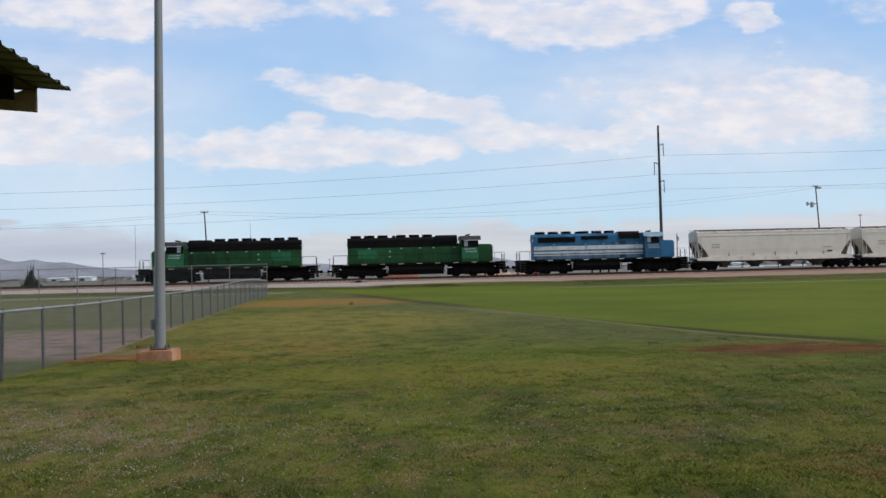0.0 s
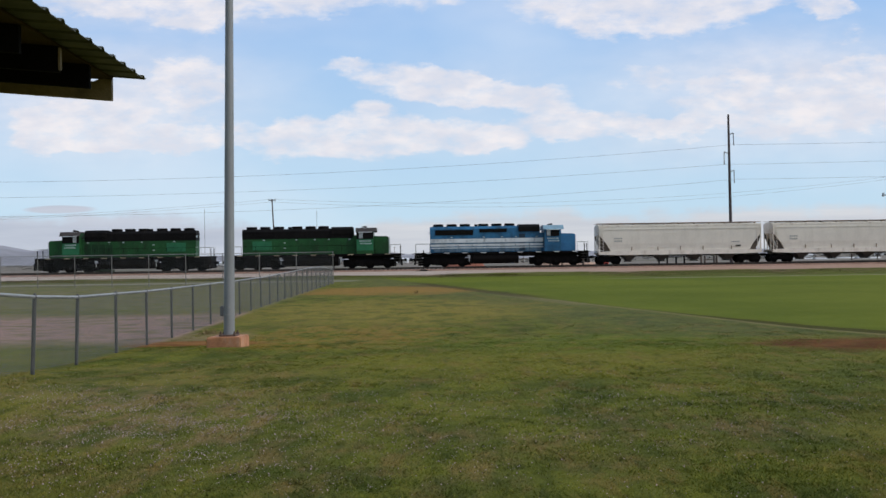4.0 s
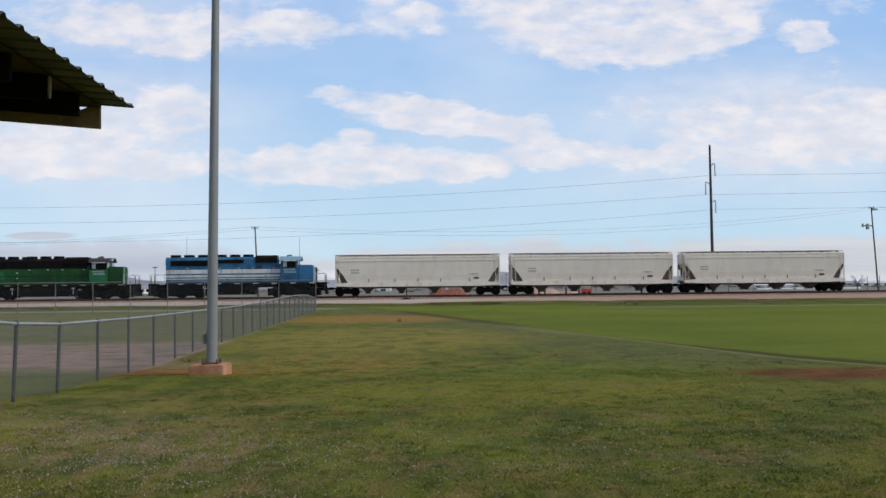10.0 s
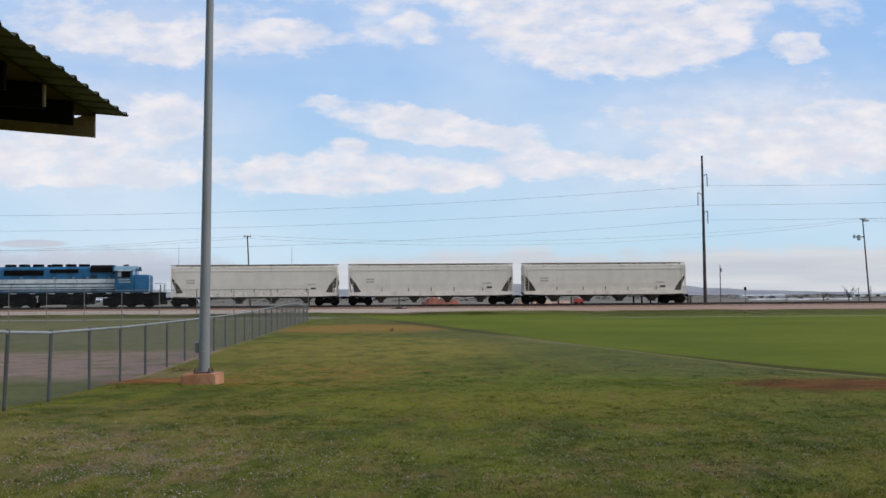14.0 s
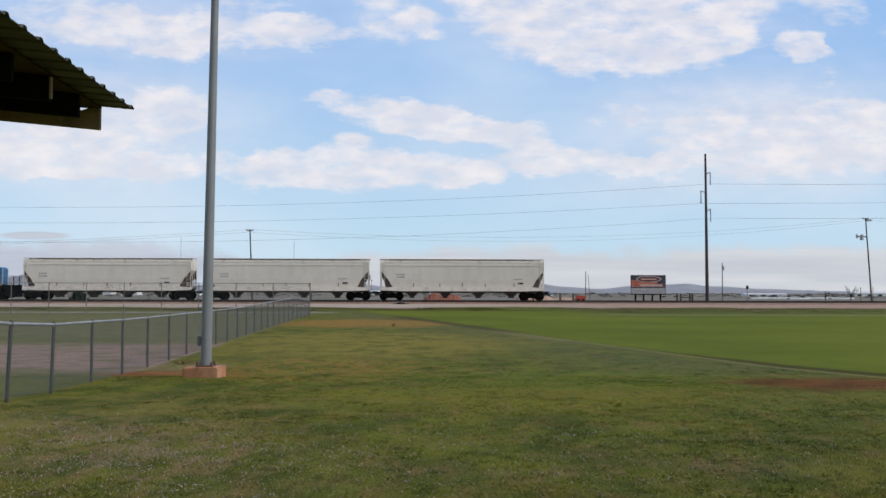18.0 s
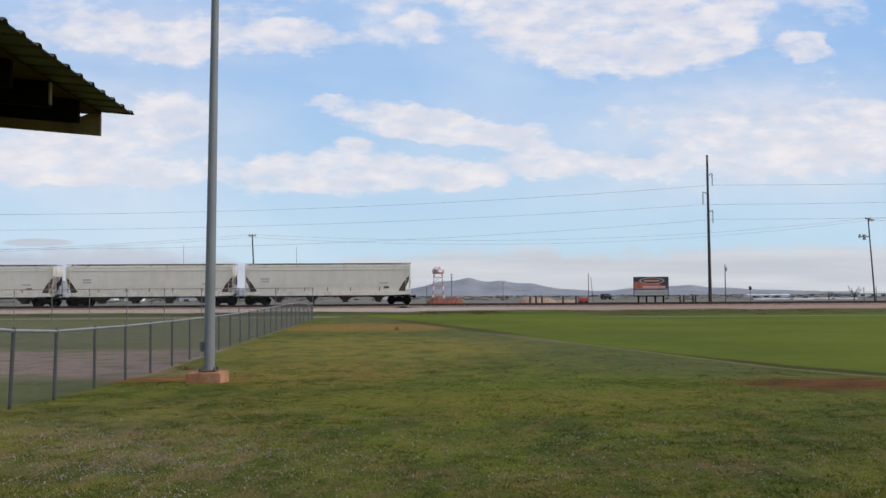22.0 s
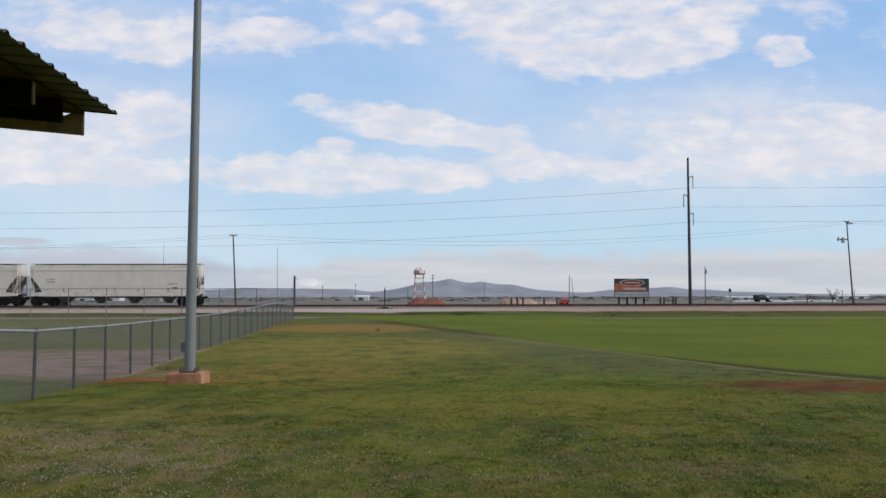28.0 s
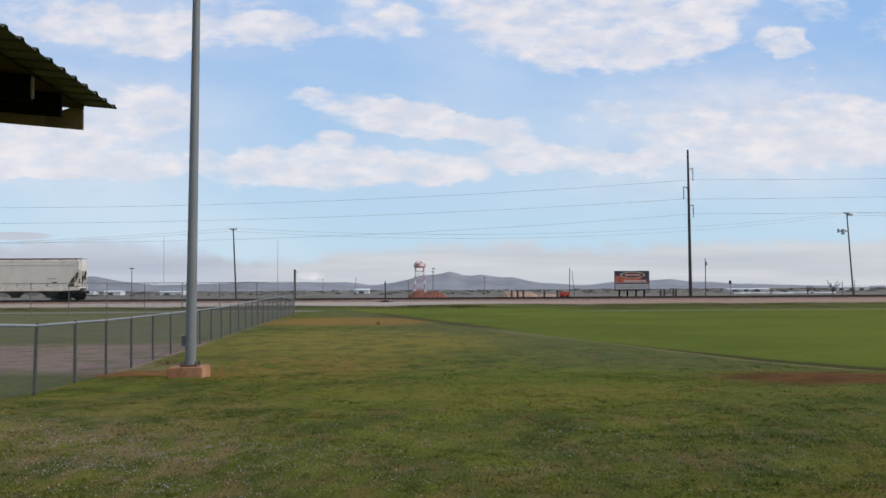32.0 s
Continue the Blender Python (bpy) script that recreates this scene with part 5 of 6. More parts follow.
def banded_tower():
    tw = thing("banded_tower", "red and white banded lattice tower with checkered tank", "tower", at=pose(-1.93, 552, 0.1) @ Matrix.Diagonal((1.15, 1.15, 1.0, 1)))
    for sx in (-1, 1):
        for sy in (-1, 1):
            for k in range(6):
                bm = B()
                z0, z1 = k * 2.35, (k + 1) * 2.35
                q = lambda z: 2.6 - 0.055 * z
                tube(bm, (sx * q(z0), sy * q(z0), z0), (sx * q(z1), sy * q(z1), z1), 0.33, n=6)
                part("leg_section", bm, M["towerred" if k % 2 else "white"], tw)
    for k in range(1, 6):
        z = k * 2.35
        q = 2.6 - 0.055 * z
        bm = B()
        for a, b in (((-q, -q), (q, -q)), ((q, -q), (q, q)), ((q, q), (-q, q)), ((-q, q), (-q, -q))):
            tube(bm, (*a, z), (*b, z), 0.14, n=5)
            tube(bm, (*a, z - 2.2), (*b, z), 0.09, n=4)
        part("brace_ring", bm, M["towerred" if k % 2 else "white"], tw)
    bm = B()
    tube(bm, (0, 0, 13.6), (0, 0, 14.4), 2.6, 2.9, n=12)
    part("tank_base", bm, M["towerred"], tw)
    for k in range(8):
        for j in range(2):
            bm = B()
            a0, a1 = k * math.pi / 4, (k + 1) * math.pi / 4
            r0, r1, z0, z1 = (2.9, 2.7, 14.4, 16.0) if j == 0 else (2.7, 1.2, 16.0, 17.3)
            pts = lambda r, z: [(r * math.cos(a), r * math.sin(a), z) for a in (a0, (a0 + a1) / 2, a1)]
            lo_, hi_ = pts(r0, z0), pts(r1, z1)
            ring0 = [(0, 0, z0)] + lo_
            ring1 = [(0, 0, z1)] + hi_
            loft(bm, [ring0, ring1])
            part("tank_panel", bm, M["towerred" if (k + j) % 2 else "white"], tw)


banded_tower()


def hills():
    """Low range on the horizon: bearing, height, width of each rise."""
    rises = [(-0.80, 60, 0.06), (-0.60, 40, 0.07), (-0.46, 70, 0.05), (-0.388, 72, 0.028), (-0.350, 58, 0.026), (-0.318, 46, 0.030), (-0.285, 24, 0.040), (-0.230, 21, 0.050), (-0.170, 30, 0.045), (-0.112, 25, 0.040), (-0.075, 24, 0.030), (-0.030, 16, 0.035),
             (0.000, 43, 0.026), (0.026, 53, 0.022), (0.058, 47, 0.028), (0.088, 33, 0.028), (0.125, 15, 0.040), (0.185, 17, 0.026), (0.215, 24, 0.030), (0.243, 28, 0.026), (0.280, 21, 0.034), (0.330, 12, 0.050), (0.6, 20, 0.08), (0.8, 50, 0.06)]
    a = np.linspace(-1.0, 1.0, 700)
    h = np.zeros_like(a)
    for c, hh, w in rises:
        h = h + (hh * np.exp(-np.abs((a - c) / w) ** 1.5 / 1.3)) ** 2
    h = h ** 0.5
    rng = np.random.default_rng(8)
    for s, amp in ((60, 0.9), (25, 0.9), (9, 0.6), (3, 0.4)):
        nn = np.interp(np.arange(700), np.arange(0, 700 + s, s), rng.normal(0, 1, len(np.arange(0, 700 + s, s))))
        h = h + nn * amp
    h = np.maximum(h, 3) * 1.08 + 4.0
    vs, fs = [], []
    rings = ((3300, -0.02), (3450, 0.35), (3600, 0.75), (3700, 1.0), (3850, 0.8), (4200, 0.0))
    for j, (y, k) in enumerate(rings):
        rid = np.interp(np.arange(700), np.arange(0, 707, 7), rng.normal(0, 1, 101))
        for i in range(700):
            vs.append((a[i] * y, y, h[i] * k * (1 + 0.12 * rid[i] * (k < 0.99)) - 2))
    for j in range(len(rings) - 1):
        for i in range(699):
            fs.append((j * 700 + i, j * 700 + i + 1, (j + 1) * 700 + i + 1, (j + 1) * 700 + i))
    me = bpy.data.meshes.new("hills")
    me.from_pydata(vs, [], fs)
    me.shade_smooth()
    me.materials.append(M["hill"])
    tagged(new("backdrop_hills", me), "low range of scrub hills on the horizon, coloured with blue-grey haze", "hills", kind="structure")


hills()


# ---------------------------------------------------------------- distant poles, mounds, buildings
def far_pole(x, y, top, r, label, arms=0, lean=0.0, material="grey_wood"):
    r = r * 0.75
    fp = thing("distant_pole", label, "utility pole", at=(x, y, 0.0), group="distant poles")
    bm = B()
    tube(bm, (0, 0, -0.2), (lean, 0, top), r, r * 0.7, n=6)
    part("shaft", bm, M[material], fp)
    for k in range(arms):
        z = top - 0.35 - 0.9 * k
        part("crossarm", box(B(), lean - 0.5, lean + 0.5, -0.07, 0.07, z, z + 0.14), M["polewood"], fp)
    return fp


for a, d, top, r, arms, lean in ((0.0095, 300, 8.3, 0.16, 3, 0.0), (-0.0148, 260, 4.2, 0.13, 0, 0.0), (0.1432, 270, 7.5, 0.16, 0, 0.1), (0.1480, 270, 6.6, 0.12, 0, -0.6),
                                 (-0.2836, 200, 6.6, 0.14, 1, 0.0), (0.060, 330, 6.0, 0.12, 1, 0.0), (-0.098, 420, 6.5, 0.14, 1, 0.0), (0.2055, 330, 3.4, 0.1, 0, 0.0),
                                 (-0.066, 420, 7.0, 0.14, 1, 0.0), (0.413, 230, 3.2, 0.12, 0, 0.0), (0.425, 230, 3.4, 0.12, 0, 0.0), (0.463, 230, 12.1, 0.15, 1, 0.0)):
    far_pole(a * d, d, top, r, "thin dark wooden pole out on the plain", arms, lean)
tp_ = far_pole(0.2774 * 196, 196, 7.6, 0.15, "thin wooden pole with a small grey transformer")
part("transformer", tube(B(), (0.22, 0, 6.2), (0.22, 0, 6.95), 0.2, 0.18, n=10), M["drum"], tp_, "small grey drum transformer")
dr = far_pole(0.3017 * 220, 220, 3.0, 0.1, "thin pole with a dark round head on the plain")
part("round_head", tube(B(), (0, 0, 2.75), (0, 0, 3.45), 0.28, 0.26, n=10), M["under"], dr)
for a, top in ((-0.2526, 49.0), (-0.142, 46.0)):
    far_pole(a * 900, 900, top, 0.28, "very tall thin radio mast on the plain", 0, 0.0, "insulator")
for a, d in ((0.0864, 150), (0.0922, 150), (0.0978, 150), (0.1185, 152), (0.1312, 152), (0.233, 150), (0.2365, 150), (0.2455, 150), (0.2480, 150)):
    po = thing("timber_post", "short stout dark timber post beyond the railway", "post", at=(a * d, d, 0.0), group="timber posts")
    bm = B()
    tube(bm, (0, 0, -0.2), (0, 0, 1.75), 0.16, 0.14, n=8)
    part("shaft", bm, M["polewood"], po)
ra = thing("gate_rail", "dark timber gate rails between two posts", "gate", at=(0.2455 * 150 - 0.55, 150, 0.0))
for z in (0.5, 1.1):
    part("bar", box(B(), -0.9, 0.9, -0.04, 0.04, z, z + 0.12), M["polewood"], ra)
sp = thing("signal_post", "dark trackside signal post on a wide base", "signal", at=on_track(0.13, 12, 0.1))
bm = B()
tube(bm, (0, 0, 0), (0, 0, 2.9), 0.055, n=8)
part("mast", bm, M["under"], sp)
part("signal_head", softened(box(B(), -0.09, 0.09, -0.1, 0.1, 2.4, 2.7), 0.03, 1), M["under"], sp)
jb = thing("trackside_box", "low dark steel switch box on the ballast shoulder", "switch box", at=on_track(0.1, -2.9, 0.42))
part("housing", softened(box(B(), -0.45, 0.45, -0.25, 0.25, -0.05, 0.24), 0.04, 1), M["under"], jb)
part("cover", softened(box(B(), -0.34, 0.28, -0.28, 0.28, 0.24, 0.29), 0.02, 1), M["bay"], jb)
for x in (-0.75, 0.62):
    part("throw_rod", box(B(), x - 0.15, x + 0.28, -0.05, 0.05, 0.08, 0.16), M["under"], jb)


def mound(name, label, material, x, y, half, top, seed):
    rng = np.random.default_rng(seed)
    bm = B()
    n = 28
    ridge = np.interp(np.arange(n), np.arange(0, n + 4, 4), rng.uniform(0.66, 1.0, len(np.arange(0, n + 4, 4))))
    rings = []
    for j, (dy_, k) in enumerate(((-2.5, 0.0), (-1.5, 0.45), (-0.5, 0.9), (0.3, 1.0), (1.4, 0.6), (2.6, 0.0))):
        row = []
        for i in range(n):
            u = i / (n - 1) * 2 - 1
            z = top * k * ridge[i] * (1 - u ** 4) + rng.normal(0, 0.06)
            row.append(bm.verts.new((u * half * (0.8 + 0.2 * k), dy_ * 1.2, max(z, -0.1))))
        rings.append(row)
    for a, b in zip(rings, rings[1:]):
        for i in range(n - 1):
            bm.faces.new((a[i], a[i + 1], b[i + 1], b[i]))
    solo(name, bm, M[material], label, "mound", at=(x, y, 0.05))


mound("clay_mound", "heap of loose red clay beyond the railway", "clay", 0.6, 170, 3.6, 1.9, 4)
mound("spoil_mound", "low tan heap of spoil on the plain", "tan", 18.9, 202, 4.2, 1.75, 5)
mound("spoil_mound", "long low tan heap of spoil on the plain", "tan", 24.5, 205, 3.0, 1.0, 6)


def shed(x, y, w, d, h, label, roofm="build"):
    sd = thing("shed", label, "building", at=(x, y, 0.0), group="distant sheds")
    part("wall", box(B(), -w / 2, w / 2, -d / 2, d / 2, -0.2, h * 0.75 - 0.004), M["build"], sd)
    bm = B()
    xprism(bm, [(-d / 2 - 0.3, h * 0.75), (0, h), (d / 2 + 0.3, h * 0.75)], -w / 2 - 0.3, w / 2 + 0.3)
    part("roof", bm, M[roofm], sd)
    for k in range(max(1, int(w / 6))):
        part("door", box(B(), -w / 2 + 2 + k * 6, -w / 2 + 4.5 + k * 6, -d / 2 - 0.05, -d / 2 - 0.01, 0, h * 0.5), M["bay"], sd)


for a, d, w, h in ((0.318, 540, 22, 1.6), (-0.0595, 520, 7, 2.6), (-0.2427, 480, 11, 2.0), (-0.30, 520, 8, 2.4), (-0.326, 560, 9, 2.0), (0.42, 600, 20, 2.4)):
    shed(a * d, d, w, 9, h, "low pale metal shed far across the plain")
for a, d, w, h in ((0.312, 310, 5, 0.9), (0.331, 320, 12, 0.95), (0.352, 300, 6, 0.9), (0.374, 330, 10, 0.95), (0.394, 310, 7, 0.9)):
    tn = thing("field_tunnel", "low white plastic-covered growing tunnel on the plain", "field tunnel", at=(a * d, d, 0.05), group="white field tunnels")
    bm = B()
    h *= 0.5
    xprism(bm, [(-1.6 * math.cos(k * math.pi / 8), h * math.sin(k * math.pi / 8)) for k in range(9)], -w / 2, w / 2)
    part("cover", bm, M["sheeting"], tn, smooth=True)
    for k in range(int(w / 2) + 1):
        x = -w / 2 + k * 2.0
        bm = B()
        xprism(bm, [(-1.63 * math.cos(q * math.pi / 8), (h + 0.03) * math.sin(q * math.pi / 8)) for q in range(9)], x - 0.04, x + 0.04)
        part("hoop", bm, M["galv"], tn)
tk = thing("red_trailer", "small faded red trailer parked on the plain", "trailer", at=(27.6, 200, 0.0))
part("box_body", softened(box(B(), -0.9, 0.9, -0.8, 0.8, 0.4, 1.25), 0.05, 1), M["redp"], tk)
for x in (-0.5, 0.5):
    bm = B()
    tube(bm, (x, -0.85, 0.32), (x, 0.85, 0.32), 0.32, n=12)
    part("wheel", bm, M["under"], tk)



def pickup_truck():
    """Dark pickup with a loaded bed, local x forwards; it drives across the plain."""
    pc = thing("pickup_truck", "dark grey-green pickup truck driving across the plain", "truck")
    bm = B()
    prism(bm, [(-2.7, 0.5), (-2.7, 1.25), (0.9, 1.28), (2.45, 1.2), (2.6, 0.5)], -0.95, 0.95)
    part("body", softened(bm, 0.06, 2), M["car_paint"], pc)
    bm = B()
    prism(bm, [(-0.95, 1.25), (-0.8, 2.15), (0.55, 2.17), (1.2, 1.25)], -0.82, 0.82)
    part("cab", softened(bm, 0.06, 2), M["car_paint"], pc)
    bm = B()
    box(bm, -2.6, -1.0, -0.85, 0.85, 1.2, 2.05)
    part("load", softened(bm, 0.12, 2), M["bay"], pc, "dark load in the bed")
    for y in (-0.825, 0.825):
        for x0, x1 in ((-0.7, -0.05), (0.05, 0.6)):
            part("side_window", box(B(), x0, x1, y - 0.01, y + 0.01, 1.45, 1.95), M["glass"], pc)
    for y in (-0.65, 0.65):
        part("headlight", box(B(), 2.5, 2.6, y - 0.16, y + 0.16, 0.75, 0.95), M["white"], pc, "pale headlight")
    part("front_bumper", softened(box(B(), 2.55, 2.72, -0.95, 0.95, 0.42, 0.66), 0.03, 1), M["stripe"], pc, "pale bumper")
    for x in (-1.75, 1.65):
        for y in (-0.86, 0.86):
            bm = B()
            tube(bm, (x, y - 0.12, 0.38), (x, y + 0.12, 0.38), 0.38, n=14)
            part("wheel", bm, M["under"], pc)
    return pc


PICKUP = pickup_truck()


def clump_mesh(name, material, spots, seed, tri=26):
    """Shrubs of many small leaf triangles; spots: (x, y, z, radius, height)."""
    rng = np.random.default_rng(seed)
    vs, fs = [], []
    for x, y, z, r, h in spots:
        for _ in range(tri):
            u = rng.uniform(0, 1)
            rr = r * math.sqrt(rng.uniform(0, 1)) * (1.0 - 0.6 * u)
            an = rng.uniform(0, 6.283)
            c = np.array((x + rr * math.cos(an), y + rr * math.sin(an), z + h * u))
            p = c + rng.normal(0, 1, (3, 3)) * (r * 0.20, r * 0.20, h * 0.45)
            p[:, 2] = np.maximum(p[:, 2], z)
            n = len(vs)
            vs.extend(p.tolist())
            fs.append((n, n + 1, n + 2))
    me = bpy.data.meshes.new(name)
    me.from_pydata(vs, [], fs)
    me.materials.append(material)
    return me


rng = np.random.default_rng(21)
spots = []
for _ in range(620):
    d = 380 + 1500 * rng.uniform(0, 1) ** 1.4
    a = rng.uniform(-0.52, 0.52)
    k = d / 420
    spots.append((a * d, d, 0.0, rng.uniform(0.8, 2.6) * max(1, k), rng.uniform(0.25, 0.7) * max(1, k * 0.5)))
solo("scrub", clump_mesh("scrub", M["scrub"], spots, 22, 44), None, "sparse dry scrub and low trees over the plain", "scrub", kind="stuff")
bu = thing("evergreen_bush", "dark evergreen bush beside the railway", "bush", at=(-49.3, 140, 0.0))
part("foliage", clump_mesh("foliage", M["bush"], [(0, 0, 0.1, 0.9, 1.9), (0.7, 0, 0.1, 0.9, 0.95), (-0.7, 0.2, 0.1, 0.9, 0.85)], 31, 150), None, bu)
bm = B()
tube(bm, (0, 0, -0.2), (0, 0, 1.6), 0.12, 0.05, n=6)
part("stem", bm, M["polewood"], bu)


def bare_tree(x, y, h, seed):
    rt = thing("bare_tree", "small leafless grey tree on the plain", "tree", at=(x, y, 0.0))
    rg = random.Random(seed)
    bm = B()
    tube(bm, (0, 0, -0.2), (0.05, 0, h * 0.35), 0.14, 0.1, n=6)
    part("trunk", bm, M["polewood"], rt)
    for _ in range(16):
        bm = B()
        p = Vector((0.05, 0, h * rg.uniform(0.15, 0.38)))
        d = Vector((rg.uniform(-1, 1), rg.uniform(-1, 1), rg.uniform(0.5, 1.2))).normalized()
        r = 0.06
        for _s in range(4):
            q = p + d * h * 0.17
            tube(bm, p, q, r, r * 0.7, n=4)
            for _t in range(2):
                e = (d + Vector((rg.uniform(-1, 1), rg.uniform(-1, 1), rg.uniform(-0.3, 0.8))) * 0.8).normalized()
                tube(bm, q, q + e * h * 0.13, r * 0.55, r * 0.25, n=3)
            d = (d + Vector((rg.uniform(-1, 1), rg.uniform(-1, 1), rg.uniform(-0.2, 0.6))) * 0.35).normalized()
            p, r = q, r * 0.7
        part("limb", bm, M["polewood"], rt)


bare_tree(100.8, 250, 4.0, 5)
bare_tree(96.5, 255, 2.6, 6)


# ---------------------------------------------------------------- grass blades and flowers on the near lawn
def grass_material(name, ramp, ramp_only=False):
    m = bpy.data.materials.new(name)
    m.use_nodes = True
    t = m.node_tree
    b = t.nodes["Principled BSDF"]
    geo = t.nodes.new("ShaderNodeNewGeometry")
    r = t.nodes.new("ShaderNodeValToRGB")
    while len(r.color_ramp.elements) < len(ramp):
        r.color_ramp.elements.new(0.5)
    for e, (p, c) in zip(r.color_ramp.elements, ramp):
        e.position, e.color = p, (*c, 1)
    pos = geo.outputs["Position"]
    tone = N(t, geo.outputs["Random Per Island"])
    if ramp_only:
        tone = tone * 0.5 + noise_of(t, pos, 0.40, 4.0).step(0.35, 0.65) * 0.5
        t.links.new(tone.out, r.inputs["Fac"])
        t.links.new(r.outputs[0], b.inputs["Base Color"])
    else:
        t.links.new(tone.out, r.inputs["Fac"])
        k = t.nodes.new("ShaderNodeVectorMath")
        k.operation = "MULTIPLY"
        t.links.new(turf(t, pos), k.inputs[0])
        t.links.new(r.outputs[0], k.inputs[1])
        t.links.new(k.outputs[0], b.inputs["Base Color"])
    b.inputs["Roughness"].default_value = 0.8
    b.inputs["Specular IOR Level"].default_value = 0.1
    return m


def blades(name, label, count, per, y0, y1, half, h0, h1, width, seed, keep=None):
    rng = np.random.default_rng(seed)
    u = rng.uniform(0, 1, count)
    y = y0 * (y1 / y0) ** u if keep is None else rng.uniform(y0, y1, count)
    x = rng.uniform(-1, 1, count) * (half * y + 1.0) + 0.0
    ok = (x + y * 0.057 + 6.0 > 0) & ((x < 15.5 - 0.228 * y) | (y < 23.5))
    ok &= (((x + 6.4) / 1.7) ** 2 + ((y - 24.6) / 1.2) ** 2 > rng.uniform(0.6, 1.2, len(x))) & (((x - 8.5) / 2.5) ** 2 + ((y - 21.3) / 2.2) ** 2 > rng.uniform(0.1, 1.5, len(x)))
    ok &= (np.abs(x + 5.14) > 0.42) | (np.abs(y - 22.5) > 0.4)
    x, y = x[ok], y[ok]
    n = len(x)
    cx = np.repeat(x, per) + rng.normal(0, 0.03, n * per)
    cy = np.repeat(y, per) + rng.normal(0, 0.03, n * per)
    cz = ground_z(cx, cy) - 0.01
    patchy = 0.85 + 0.3 * (np.sin(cx * 1.7 + np.sin(cy * 1.1) * 2) * np.sin(cy * 1.9 + np.sin(cx * 0.8)) * 0.5 + 0.5)
    h = rng.uniform(h0, h1, n * per) * patchy
    an = rng.uniform(0, 6.283, n * per)
    w = width * rng.uniform(0.6, 1.4, n * per)
    lean = rng.normal(0, 0.85, (2, n * per)) * h
    V = np.zeros((n * per, 3, 3))
    V[:, 0] = np.stack([cx - np.cos(an) * w, cy - np.sin(an) * w, cz], -1)
    V[:, 1] = np.stack([cx + np.cos(an) * w, cy + np.sin(an) * w, cz], -1)
    V[:, 2] = np.stack([cx + lean[0], cy + lean[1], cz + h], -1)
    me = bpy.data.meshes.new(name)
    k = n * per
    me.vertices.add(3 * k)
    me.vertices.foreach_set("co", V.reshape(-1))
    me.loops.add(3 * k)
    me.loops.foreach_set("vertex_index", np.arange(3 * k, dtype=np.int32))
    me.polygons.add(k)
    me.polygons.foreach_set("loop_start", np.arange(0, 3 * k, 3, dtype=np.int32))
    me.update()
    me.validate()
    me.materials.append(M["blade"])
    return tagged(new(name, me), label, "grass", kind="stuff")


M["blade"] = grass_material("grass_blade", ((0.0, (0.80, 0.84, 0.75)), (0.4, (1.20, 1.22, 1.05)), (0.75, (1.55, 1.52, 1.35)), (1.0, (1.95, 1.74, 1.75))))
blades("lawn_grass", "short patchy green and straw lawn grass", 110000, 7, 6.5, 24.0, 0.50, 0.010, 0.032, 0.0042, 41)


def lawn_tufts(name, label, count, y0, y1, seed):
    """Taller darker clumps that stand out of the mown grass, gathered in drifts."""
    rng = np.random.default_rng(seed)
    y = y0 * (y1 / y0) ** rng.uniform(0, 1, count)
    x = rng.uniform(-1, 1, count) * (0.5 * y + 1.0)
    drift = np.sin(x * 0.9 + 1.7 * np.sin(y * 0.6)) * np.sin(y * 0.8 + 1.3 * np.sin(x * 0.7)) + 0.5 * np.sin(x * 2.3 + y) * np.sin(y * 1.9 - x)
    ok = (drift + rng.normal(0, 0.5, count) > 0.25) & (x + y * 0.057 + 6.0 > 0) & ((x < 15.3 - 0.228 * y) | (y < 23.5))
    ok &= (((x + 6.4) / 1.7) ** 2 + ((y - 24.6) / 1.2) ** 2 > 1.0) & (((x - 8.5) / 2.5) ** 2 + ((y - 21.3) / 2.2) ** 2 > 0.8) & ((np.abs(x + 5.14) > 0.6) | (np.abs(y - 22.5) > 0.6))
    x, y = x[ok], y[ok]
    size = np.repeat(rng.uniform(0.5, 1.3, len(x)), 24)
    cx = np.repeat(x, 24) + rng.normal(0, 0.060, len(x) * 24) * size
    cy = np.repeat(y, 24) + rng.normal(0, 0.035, len(x) * 24) * size
    cz = ground_z(cx, cy) - 0.01
    h = rng.uniform(0.025, 0.062, len(cx)) * size
    an, w = rng.uniform(0, 6.283, len(cx)), rng.uniform(0.003, 0.007, len(cx))
    lean = rng.normal(0, 1.3, (2, len(cx))) * h
    V = np.zeros((len(cx), 3, 3))
    V[:, 0] = np.stack([cx - np.cos(an) * w, cy - np.sin(an) * w, cz], -1)
    V[:, 1] = np.stack([cx + np.cos(an) * w, cy + np.sin(an) * w, cz], -1)
    V[:, 2] = np.stack([cx + lean[0], cy + lean[1], cz + h], -1)
    me = bpy.data.meshes.new(name)
    me.from_pydata(V.reshape(-1, 3), [], np.arange(3 * len(cx)).reshape(-1, 3))
    me.materials.append(M["tuft"])
    return tagged(new(name, me), label, "grass", kind="stuff")


M["tuft"] = grass_material("tuft_blade", ((0.0, (0.58, 0.72, 0.58)), (0.45, (0.92, 1.05, 0.85)), (0.8, (1.30, 1.32, 1.1)), (1.0, (1.9, 1.6, 1.5))))
lawn_tufts("lawn_tufts", "taller dark green tufts in the mown lawn", 9000, 6.8, 30.0, 43)
blades("lawn_grass", "short patchy lawn grass further out", 30000, 6, 20.0, 58.0, 0.50, 0.010, 0.03, 0.009, 42)



